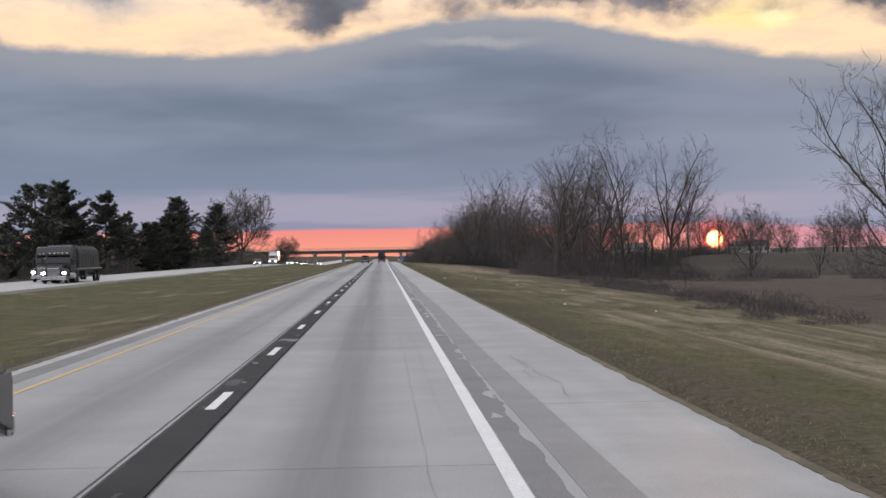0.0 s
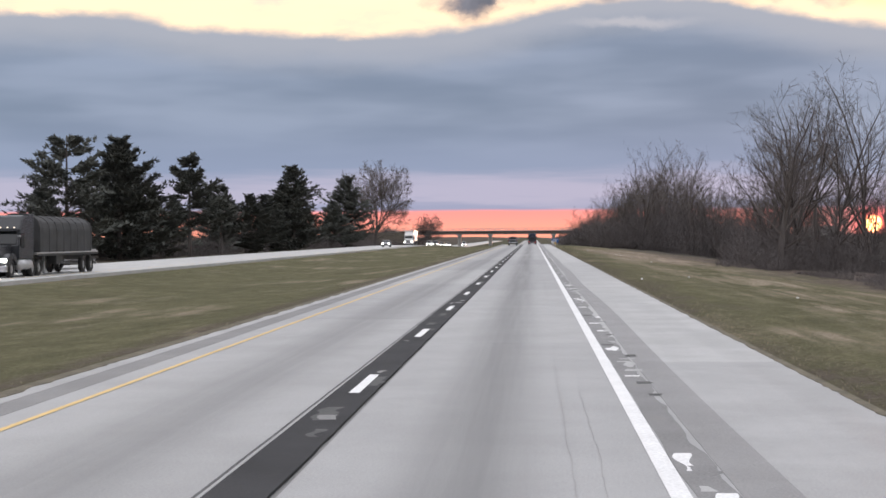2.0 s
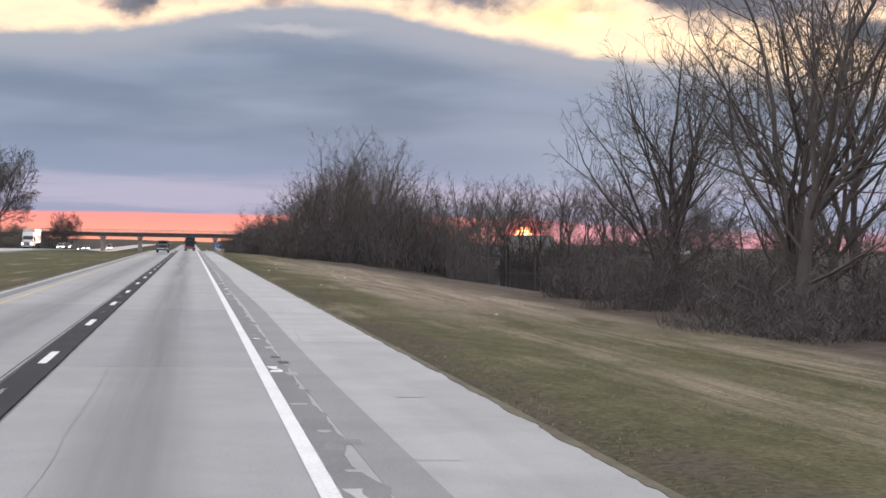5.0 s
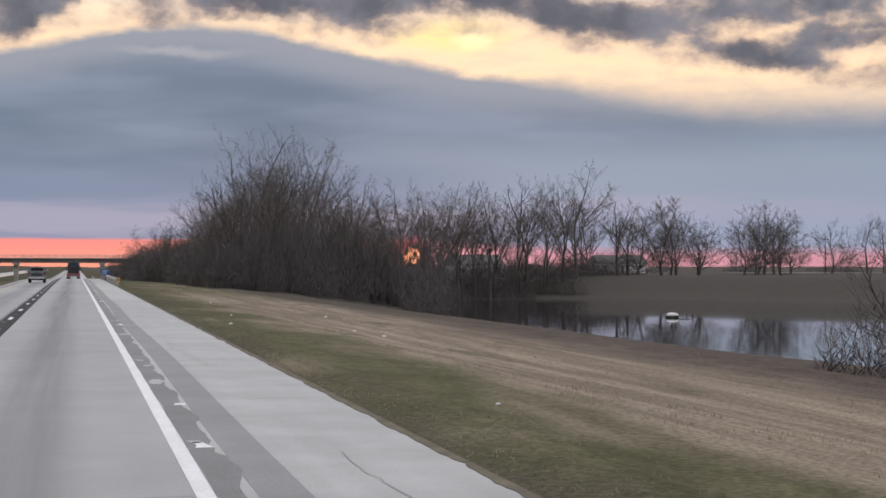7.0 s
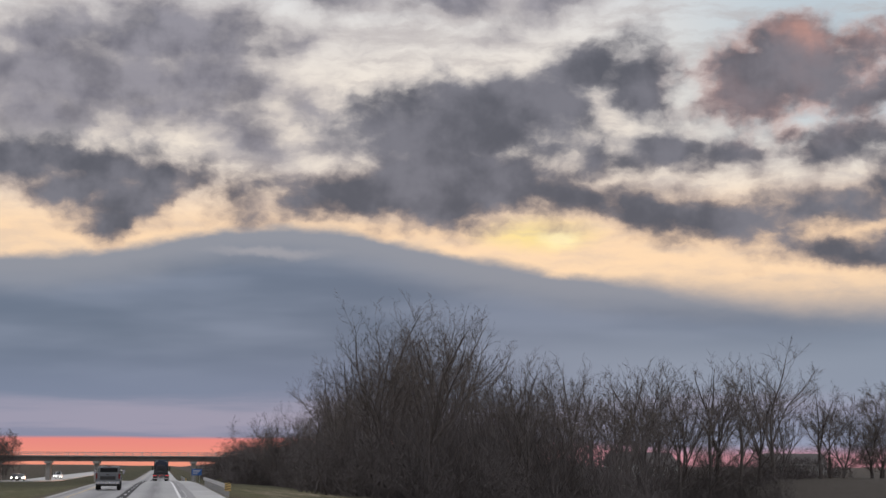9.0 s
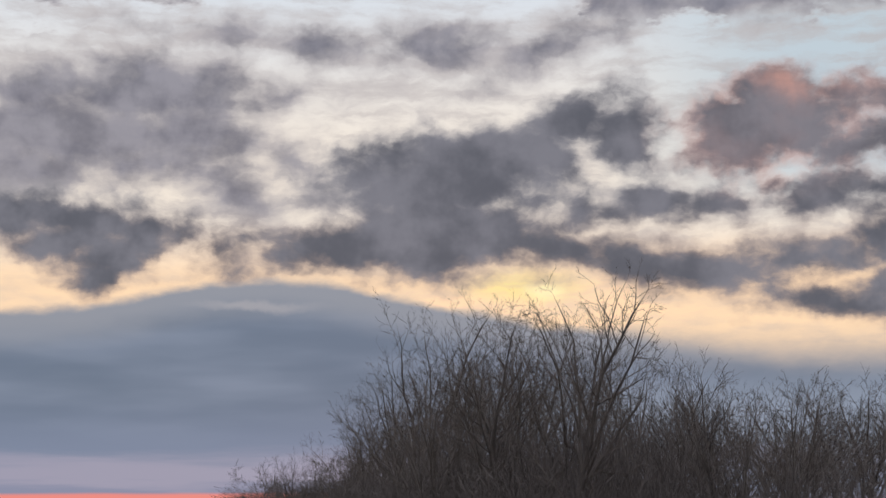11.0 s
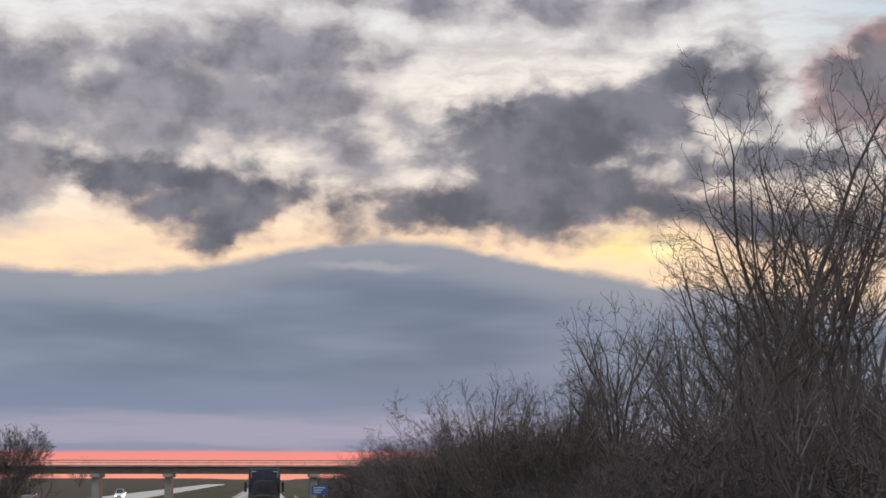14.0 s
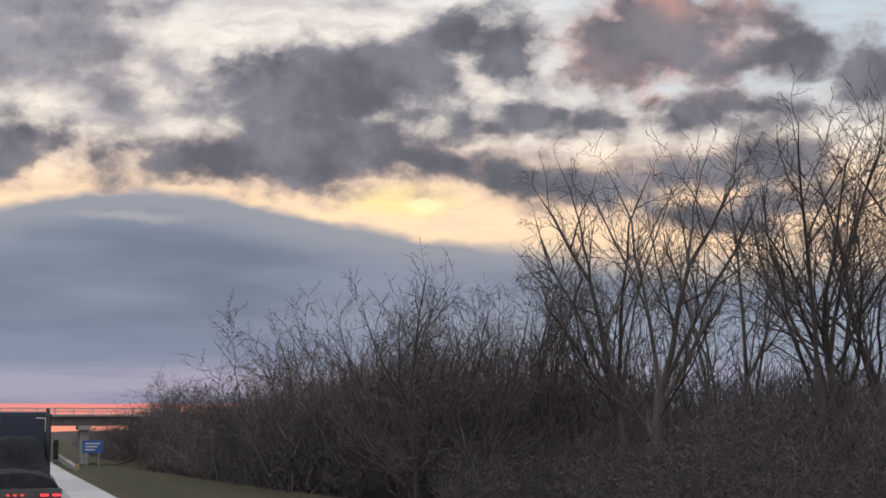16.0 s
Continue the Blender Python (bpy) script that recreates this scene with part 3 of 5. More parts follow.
# long cracks in the running lane
for x, y, ln in ((0.42, 14, 30), (0.75, 22, 26), (-0.95, 30, 34), (0.35, 62, 26), (0.62, 66, 18), (0.5, 118, 22), (-1.3, 150, 30), (0.7, 196, 24), (-4.9, 40, 26), (-3.6, 92, 30)):
    strip("crack", x, x + 0.007, y, y + ln, 0.0048, PATCHING, road, 0.35, 0, lambda q, s, x=x: 0.05 * noise.noise(Vector((q * 0.4, x * 9, 0))) + 0.02 * noise.noise(Vector((q * 2.7, x, 0))) + 0.004 * noise.noise(Vector((q * 3.1, x, s))))
for k in range(16):  # and across the shoulder
    y, x = random.uniform(16, 300), random.uniform(2.3, 3.2)
    strip("crack", x, x + 0.012, y, y + random.uniform(3, 9), 0.0066, PATCHING, road, 0.3, 0, lambda q, s, x=x: 0.3 * noise.noise(Vector((q * 0.35, x * 9, 0))) + 0.06 * noise.noise(Vector((q * 2.1, x, 0))) + 0.008 * noise.noise(Vector((q * 3.7, x, s))))
# soil and turf creeping over the paving
ragged = lambda lo, amp, seed: (lambda y, s: 0.0 if s == lo else amp * (0.5 + noise.noise(Vector((y * 0.7, seed, 0)))) + 0.6 * amp * noise.noise(Vector((y * 3.1, seed, 2.0))))
SOIL = surface("verge_soil", (0.074, 0.065, 0.045), (0.150, 0.130, 0.092), 1.6, 0.95, 0.8, 14)
strip("soil_edge", 4.12, 4.22, 0, 520, 0.008, SOIL, road, 0.2, 0.06, ragged(1, -0.07, 1.0))
strip("soil_edge", -7.45, -7.27, 0, 420, 0.010, SOIL, road, 0.35, 0.06, ragged(0, 0.10, 5.0))
for x in (-28.6, -36.2):
    strip("lane_line", x - 0.06, x + 0.06, -40, 900, 0.006 - 0.03, YELLOW if x > -30 else WHITE, opposite, 10.0)


# ---- bare trees ----
def tube(V, F, pts, rad, n, point=False):
    """Append a tapered tube through pts; point: it ends in a tip."""
    base = len(V)
    prev = None
    last = len(pts) - 1
    for i, p in enumerate(pts):
        if point and i == last:
            V.append(tuple(p))
            break
        d = (pts[min(i + 1, last)] - pts[max(i - 1, 0)])
        d = d.normalized() if d.length > 1e-9 else Vector((0, 0, 1))
        u = d.orthogonal().normalized() if prev is None else (prev - d * prev.dot(d)).normalized()
        prev = u
        v = d.cross(u)
        for k in range(n):
            a = 2 * math.pi * k / n
            V.append(tuple(p + (u * math.cos(a) + v * math.sin(a)) * rad[i]))
    for i in range(last):
        for k in range(n):
            a, b = base + i * n + k, base + i * n + (k + 1) % n
            F.append((a, b, base + last * n) if point and i == last - 1 else (a, b, b + n, a + n))


def tilt(d, angle, rnd):
    side = d.orthogonal().normalized()
    side.rotate(Matrix.Rotation(rnd.uniform(0, 2 * math.pi), 3, d))
    return (d * math.cos(angle) + side * math.sin(angle)).normalized()


def bare_tree_meshes(seed, h, leaders=4, counts=(10, 7, 5), open_=1.0, start=0.22, lean=0.05, thick=0.015, stout=1.0, limbs=2, sweep=1.0, spread=0.34):
    """Trunk with its leaders, and the twigs, of a leafless tree of height h whose branches strive upward."""
    rnd = random.Random(seed)
    wood, twig = ([], []), ([], [])
    mid, tall_r, wide_r = h * (start + 0.42 * (1 - start)), h * (1 - start) * 0.56, h * spread  # the rounded outline of the crown

    def grow(p, d, length, r, level, splits=2):
        n = (5, 7, 4, 2, 1)[level]
        pts, rad = [p.copy()], [r]
        for i in range(n):
            wild = (0.05, 0.13, 0.15, 0.16, 0.1)[level]
            rise = (0.04, 0.06, 0.09, 0.10, 0.0)[level] * sweep
            d = (d + Vector((rnd.gauss(0, 1), rnd.gauss(0, 1), rnd.gauss(0, 0.6))) * wild + Vector((0, 0, rise))).normalized()
            p = p + d * (length / n)
            if level and i and ((p.x / wide_r) ** 2 + (p.y / wide_r) ** 2 + ((p.z - mid) / (tall_r if p.z > mid else 1.3 * tall_r)) ** 2) > rnd.uniform(0.86, 1.1):
                break
            pts.append(p.copy())
            rad.append(max(r * (1 - (0.3 if level == 0 else 0.84) * (i + 1) / n), 0.009 * stout))
        n = len(pts) - 1
        V, F = wood if level < 2 else twig
        tube(V, F, pts, rad, (9, 5, 3, 3, 3)[level], level > 0)
        if level == 0:
            for j in range(limbs):  # low side limbs
                i = rnd.randint(2, n - 1)
                grow(pts[i], tilt((pts[i + 1] - pts[i]).normalized(), rnd.uniform(0.8, 1.15), rnd), h * rnd.uniform(0.22, 0.36), rad[i] * 0.34, 2)
            turn = rnd.uniform(0, 6.28)
            for j in range(leaders):
                side = Vector((math.cos(turn + 6.28 * j / leaders), math.sin(turn + 6.28 * j / leaders), 0))
                ang = open_ * rnd.uniform(0.22, 0.52) * (0.35 if j == 0 else 1.0)
                i = n if j < 2 else rnd.choice((n, n, n - 1))
                ln = h * (1 - start) * rnd.uniform(0.78, 1.02) * (1.0 if j == 0 else 1.0 - 0.38 * ang)
                grow(pts[i], (d * math.cos(ang) + side * math.sin(ang)).normalized(), ln, rad[i] * (0.72 if j == 0 else 0.55), 1)
            return
        if level > 3:
            return
        for j in range(splits if level == 1 else 0):  # a leader divides and divides again
            i = min(rnd.randint(1, 4), n - 1)
            grow(pts[i], tilt((pts[i + 1] - pts[i]).normalized(), rnd.uniform(0.35, 0.7), rnd), length * (1 - i / n) * rnd.uniform(0.75, 1.05), rad[i] * 0.66, 1, splits - 2)
        k = max(2, round(counts[level - 1] * rnd.uniform(0.8, 1.2) * min(1.25, length / (h * (0.7, 0.28, 0.12)[level - 1]))))
        lo = 0.14 if level == 1 else 0.18
        for j in range(k):
            u = min(lo + (1 - lo) * (j + rnd.random()) / k, 0.985)
            i = int(u * n)
            f = u * n - i
            s = pts[i].lerp(pts[i + 1], f)
            rr = rad[i] + (rad[i + 1] - rad[i]) * f
            dd = (pts[i + 1] - pts[i]).normalized()
            ln = (length * rnd.uniform(0.26, 0.46) * (1.1 - 0.6 * u) + 0.03 * h) if level == 1 else length * rnd.uniform(0.35, 0.6) * (1.1 - 0.5 * u)
            grow(s, tilt(dd, rnd.uniform(0.5, 1.05) if level < 3 else rnd.uniform(0.35, 0.85), rnd), ln, max(min(rr * 0.6, r * 0.4), 0.010 * stout), level + 1)

    grow(Vector((0, 0, -0.3)), Vector((lean * rnd.gauss(0, 1), lean * rnd.gauss(0, 1), 1)).normalized(), h * start, h * thick, 0)
    top = sorted(v[2] for v in twig[0])[int(len(twig[0]) * 0.997)]
    k = h / top
    scale = lambda vs: [(x * k, y * k, z * k) for x, y, z in vs]
    return mesh_of("trunk", scale(wood[0]), wood[1], BARK, True), mesh_of("crown", scale(twig[0]), twig[1], TWIG)


TREES = {}


def plant(kind, x, y, h, rz=None, label="", category="tree", group="", sink=0.15, wide=1.0):
    """Put a copy of a tree kind at a place, scaled to height h."""
    rz = random.uniform(0, 360) if rz is None else rz
    made = TREES[kind]
    base, parts, h0 = made
    k = h / h0
    ob = new(base)
    ob.empty_display_size = 0.5
    ob.matrix_basis = Matrix.LocRotScale((x, y, ground_z(x, y) - sink), Euler((0, 0, radians(rz))), (k * wide, k * wide, k))
    tagged(ob, label, category, group)
    for nm, me in parts:
        part(nm, me, None, ob)
    return ob


def tree_kind(key, name, h, **kw):
    t, c = bare_tree_meshes(sum(map(ord, key)), h, **kw)
    TREES[key] = (name, (("trunk", t), ("crown", c)), h)


tree_kind("oak", "bare_tree", 18, leaders=5, counts=(9, 9, 8), open_=1.7, start=0.2, limbs=5, stout=1.05, spread=0.40)
tree_kind("elm", "bare_tree", 20, leaders=5, counts=(9, 9, 8), open_=1.4, start=0.24, limbs=3, stout=1.1, spread=0.34)
tree_kind("ash", "bare_tree", 20, leaders=4, counts=(10, 9, 8), open_=1.2, start=0.3, limbs=4, stout=1.1, spread=0.28)
tree_kind("fork", "bare_tree", 21, leaders=3, counts=(11, 9, 8), open_=1.6, start=0.2, lean=0.07, limbs=4, stout=1.1, spread=0.36)
tree_kind("slim", "bare_tree", 17, leaders=2, counts=(11, 9, 8), open_=0.9, start=0.36, thick=0.011, limbs=4, stout=1.1, spread=0.19)
tree_kind("round", "bare_tree", 12, leaders=6, counts=(8, 8, 7), open_=2.0, start=0.1, limbs=4, stout=1.1, spread=0.45)
tree_kind("far_oak", "bare_tree", 16, leaders=5, counts=(9, 9, 7), open_=1.8, start=0.18, limbs=4, stout=1.4, spread=0.42)
tree_kind("far_elm", "bare_tree", 18, leaders=4, counts=(9, 9, 7), open_=1.4, start=0.24, limbs=3, stout=1.4, spread=0.30)
tree_kind("far_dense", "bare_tree", 18, leaders=6, counts=(9, 9, 8), open_=1.6, start=0.14, limbs=4, stout=2.2, spread=0.40)
tree_kind("fan", "bare_tree", 20, leaders=7, counts=(12, 10, 9), open_=1.15, start=0.17, thick=0.017, limbs=5, stout=2.6, sweep=1.25, spread=0.36)
tree_kind("horizon", "bare_tree", 12, leaders=6, counts=(6, 5, 3), open_=1.9, start=0.1, stout=3.2, spread=0.45)
tree_kind("far_round", "bare_tree", 12, leaders=6, counts=(8, 8, 6), open_=2.0, start=0.14, limbs=4, stout=1.5, spread=0.45)


def shrub_mesh(seed, stems=5, spread=1.9):
    """A clump, 8 m high, of small many-stemmed trees that branch from the ground."""
    rnd = random.Random(seed)
    V, F = [], []

    def grow(p, d, length, r, level):
        n = (5, 3, 1, 1)[level]
        pts, rad = [p.copy()], [r]
        for i in range(n):
            d = (d + Vector((rnd.gauss(0, 1), rnd.gauss(0, 1), rnd.gauss(0, 0.6))) * 0.2 + Vector((0, 0, 0.04))).normalized()
            p = p + d * length / n
            pts.append(p.copy()), rad.append(max(r * (1 - 0.75 * (i + 1) / n), 0.007))
        tube(V, F, pts, rad, 3, level > 0)
        if level == 3:
            return
        k = (9, 7, 6)[level]
        for j in range(k):
            u = min((0.12 if level == 0 else 0.2) + 0.85 * (j + rnd.random()) / k, 0.98) * n
            i = int(u)
            s = pts[i].lerp(pts[i + 1], u - i)
            ln = length * rnd.uniform(0.3, 0.5) * (1.1 - 0.4 * u / n)
            grow(s, tilt((pts[i + 1] - pts[i]).normalized(), rnd.uniform(0.5, 1.2), rnd), ln, max(rad[i] * 0.5, 0.010), level + 1)

    for i in range(stems):
        a, q = rnd.uniform(0, 2 * math.pi), math.sqrt(rnd.random())
        d = Vector((math.cos(a) * 0.45 * q + rnd.gauss(0, 0.1), math.sin(a) * 0.45 * q + rnd.gauss(0, 0.1), 1)).normalized()
        grow(Vector((spread * q * math.cos(a), spread * q * math.sin(a), -0.2)), d, 7.2 * rnd.uniform(0.6, 1.0) * (1 - 0.3 * q * q), 0.05, 0)
    return mesh_of("thicket", V, F, BRUSH)


SHRUBS = [shrub_mesh(90 + i) for i in range(5)]


def thick_tangle_mesh(seed, n=1000):
    """Tall growth, 8 m high and 6 m wide, of fine upright saplings and twigs, thinning upward."""
    rnd = random.Random(seed)
    V, F = [], []
    for i in range(26):
        a, r = rnd.uniform(0, 2 * math.pi), 2.8 * math.sqrt(rnd.random())
        p = Vector((r * math.cos(a), r * math.sin(a), -0.1))
        h = rnd.uniform(4.0, 7.4) - 0.3 * r * r
        q = p + Vector((rnd.gauss(0, 0.3), rnd.gauss(0, 0.3), h * 0.5))
        tube(V, F, [p, q, q + Vector((rnd.gauss(0, 0.5), rnd.gauss(0, 0.5), h * 0.5))], [0.03, 0.02, 0.008], 3, True)
    for i in range(n):
        a, r = rnd.uniform(0, 2 * math.pi), 3.0 * math.sqrt(rnd.random())
        z = (6.4 - 0.4 * r * r) * rnd.random() ** 1.25 - 0.1
        p = Vector((r * math.cos(a), r * math.sin(a), z))
        d = Vector((rnd.gauss(0, 0.75), rnd.gauss(0, 0.75), rnd.uniform(0.1, 1.0))).normalized()
        tube(V, F, [p, p + d * rnd.uniform(0.5, 1.3)], [0.026 - 0.0016 * z, 0.006], 3, True)
    return mesh_of("undergrowth", V, F, BRUSH)


def low_tangle_mesh(seed, n=900):
    """Low growth, 4 m high and 7 m wide, of fine dead stems."""
    rnd = random.Random(seed)
    V, F = [], []
    for i in range(n):
        a, r = rnd.uniform(0, 2 * math.pi), 3.3 * math.sqrt(rnd.random())
        z = (3.2 - 0.22 * r * r) * rnd.random() ** 1.4 - 0.1
        p = Vector((r * math.cos(a), r * math.sin(a), z))
        d = Vector((rnd.gauss(0, 0.5), rnd.gauss(0, 0.5), rnd.uniform(0.35, 1.0))).normalized()
        tube(V, F, [p, p + d * rnd.uniform(0.4, 1.2)], [0.022, 0.007], 3, True)
    return mesh_of("undergrowth", V, F, BRUSH)


def deep_growth_mesh(seed, n=480):
    """Stems of the inside of a wood, 8 m high and 9 m wide."""
    rnd = random.Random(seed)
    V, F = [], []
    for i in range(n):
        p = Vector((rnd.uniform(-4.5, 4.5), rnd.uniform(-4.5, 4.5), 5.8 * rnd.random() ** 1.15 - 0.2))
        d = Vector((rnd.gauss(0, 0.6), rnd.gauss(0, 0.6), 0.9)).normalized()
        tube(V, F, [p, p + d * rnd.uniform(1.0, 2.4)], [0.075 - 0.009 * p.z, 0.008], 3, True)
    return mesh_of("undergrowth", V, F, BRUSH)


DEEP = [deep_growth_mesh(30 + i) for i in range(4)]


def in_gap(x, y):
    """A break in the wood through which the low sun shows."""
    return 415 < y < 720 and abs(x - 0.2098 * (y - 237)) < 1.5


def deep(x, y, h):
    if in_gap(x, y):
        return None
    ob = new("undergrowth", random.choice(DEEP))
    k = h / 7.4
    ob.matrix_basis = Matrix.LocRotScale((x, y, ground_z(x, y) - 0.1), Euler((0, 0, random.uniform(0, 6.28))), (1.0, 1.0, k))
    return tagged(ob, "dark mass of leafless growth inside the wood", "undergrowth", "growth inside the wood")


TANGLES = [low_tangle_mesh(40 + i) for i in range(4)]
THICK = [thick_tangle_mesh(60 + i) for i in range(4)]


def tangle(x, y, h, wide=1.0, label="tangled dead undergrowth along the woodland edge", group="undergrowth"):
    if in_gap(x, y):
        return None
    ob = new("undergrowth", random.choice(THICK if h > 3.9 else TANGLES))
    k = h / (7.4 if h > 3.9 else 4.0)
    wide = 1.1 if h > 3.9 else wide
    ob.matrix_basis = Matrix.LocRotScale((x, y, ground_z(x, y) - 0.1), Euler((0, 0, random.uniform(0, 6.28))), (k * wide, k * wide, k))
    return tagged(ob, label, "undergrowth", group)


def shrub(x, y, h, wide=1.0, label="dense leafless thicket of thin brown stems", group="roadside thicket"):
    if in_gap(x, y):
        return None
    ob = new("thicket", random.choice(SHRUBS))
    k = h / 6.8
    ob.matrix_basis = Matrix.LocRotScale((x, y, ground_z(x, y) - 0.1), Euler((0, 0, random.uniform(0, 6.28))), (k * wide, k * wide, k))
    return tagged(ob, label, "bush", group)


# ---- pines ----
def pine_meshes(seed, h, base=0.1, wide=0.3, gap=0.055, layered=0.0):
    """A trunk and boughs hung with needle tufts; layered opens gaps between the whorls."""
    rnd = random.Random(seed)
    tv, tf, nv, nf = [], [], [], []
    tube(tv, tf, [Vector((0, 0, -0.3)), Vector((0.05, 0, h * 0.4)), Vector((0, 0.04, h * 0.75)), Vector((0, 0, h))], [h * 0.017, h * 0.012, h * 0.006, 0.02], 8)
    z = h * base
    while z < h * 0.985:
        u = (z - h * base) / (h * (1 - base))
        reach = h * wide * (1 - u) ** 0.7 * (0.45 + 0.55 * min(1, 3 * u + 0.45)) + 0.35
        for k in range(rnd.randint(5, 7)):
            a = rnd.uniform(0, 2 * math.pi)
            ln = reach * rnd.uniform(0.45, 1.15)
            rise = rnd.uniform(-0.05, 0.4) + 0.45 * u
            p0 = Vector((0, 0, z + rnd.uniform(-0.5, 0.5) * h * gap))
            d = Vector((math.cos(a), math.sin(a), rise)).normalized()
            p1 = p0 + d * ln * 0.55 - Vector((0, 0, 0.05 * ln))
            p2 = p0 + d * ln + Vector((0, 0, 0.10 * ln))
            tube(tv, tf, [p0, p1, p2], [0.05 * (1 - u) + 0.02, 0.03, 0.012], 3)
            for j in range(int(8 + 11 * ln)):
                s = rnd.uniform(0.2 + 0.25 * layered, 1.0)
                q = p0.lerp(p1, s / 0.55) if s < 0.55 else p1.lerp(p2, (s - 0.55) / 0.45)
                side = Vector((-math.sin(a), math.cos(a), 0)) * rnd.gauss(0, 0.22) * ln * (0.4 + 0.6 * s)
                q = q + side + Vector((0, 0, rnd.gauss(0.03, 0.08)))
                for w in range(5):
                    e = (d + Vector((rnd.gauss(0, 0.7), rnd.gauss(0, 0.7), rnd.gauss(0.3, 0.5)))).normalized() * rnd.uniform(0.3, 0.75)
                    o = e.orthogonal().normalized() * rnd.uniform(0.07, 0.15)
                    i = len(nv)
                    nv.extend((tuple(q - o), tuple(q + o), tuple(q + e)))
                    nf.append((i, i + 1, i + 2))
        z += h * gap * rnd.uniform(0.8, 1.25) * (1 + layered)
    return mesh_of("trunk", tv, tf, BARK, True), mesh_of("crown", nv, nf, NEEDLE)


def pine_kind(key, h, **kw):
    t, c = pine_meshes(sum(map(ord, key)), h, **kw)
    TREES[key] = ("pine_tree", (("trunk", t), ("crown", c)), h)


pine_kind("cedar", 15, wide=0.42, base=0.14, gap=0.065, layered=0.45)
pine_kind("spruce", 17, wide=0.40, base=0.05, gap=0.046)
pine_kind("dense", 15, wide=0.42, base=0.04, gap=0.044)
pine_kind("scots", 14, wide=0.30, base=0.34, gap=0.06, layered=0.15)

random.seed(11)
PINE = "dark green pine tree standing beside the far carriageway"
for kind, x, y, h, note in (
    ("cedar", -48.2, 226, 13.6, "tall open pine with tiered flat boughs"), ("dense", -51, 258, 15.0, "dense round-topped dark pine"), ("dense", -53, 268, 13.0, PINE),
    ("scots", -50, 294, 14.6, "slender pine with a bare lower trunk"), ("scots", -50, 318, 11.0, PINE), ("spruce", -50, 345, 10.5, PINE), ("dense", -54, 330, 9.0, PINE),
    ("spruce", -49.5, 393, 17.4, "broad dark pine with pointed crown"), ("dense", -54, 405, 13.0, PINE), ("spruce", -52, 372, 11.0, PINE),
    ("spruce", -50, 491, 19.2, "narrow dark pine with pointed crown"), ("dense", -52, 478, 12.0, PINE), ("spruce", -55, 440, 9.5, PINE), ("dense", -56, 243, 8.5, PINE), ("spruce", -53, 282, 10.5, PINE), ("dense", -55, 306, 9.0, PINE), ("dense", -56, 358, 9.5, PINE), ("spruce", -56, 425, 10.5, PINE), ("dense", -56, 460, 9.5, PINE)):
    plant(kind, x, y, h, None, note, "pine", "pines along the motorway", wide=1.28)
plant("fan", -49.2, 562, 27.0, 20, "large leafless tree with a fan of fine branches beside the pines", "tree", wide=1.15)
plant("fan", -42, 708, 13.5, 60, "dense round leafless tree in front of the bridge bank", "tree", wide=1.15)
plant("far_round", -44.5, 712, 12.0, 20, "round leafless tree in front of the bridge bank", "tree", wide=1.1)
for x, y in ((-42, 706), (-40, 711), (-45, 708)):
    shrub(x, y, 9.5, 1.2, "dark leafless brush in front of the bridge bank", "brush on the bridge bank")
for x, y, h in ((-62, 590, 13), (-58, 620, 11), (-60, 540, 12), (-70, 300, 10), (-66, 205, 10), (-64, 170, 9), (-60, 660, 9)):
    plant("oak", x, y, h, None, "leafless tree in the row behind the pines", "tree", "trees behind the pines")
for k in range(50):
    y = 150 + k * 9.8
    tangle(-random.uniform(51, 57), y, random.uniform(3.4, 4.6), 1.5, "dark dead brush beneath the pines", "brush under the pines")
    if k % 3 == 0:
        shrub(-random.uniform(53, 58), y, random.uniform(5.0, 7.5), 1.5, "dark leafless brush beneath the pines", "brush under the pines")
for k in range(12):
    tangle(-random.uniform(42, 62), random.uniform(660, 790), random.uniform(3, 4.5), 1.3, "dark dead brush on the bridge bank", "brush on the bridge bank")

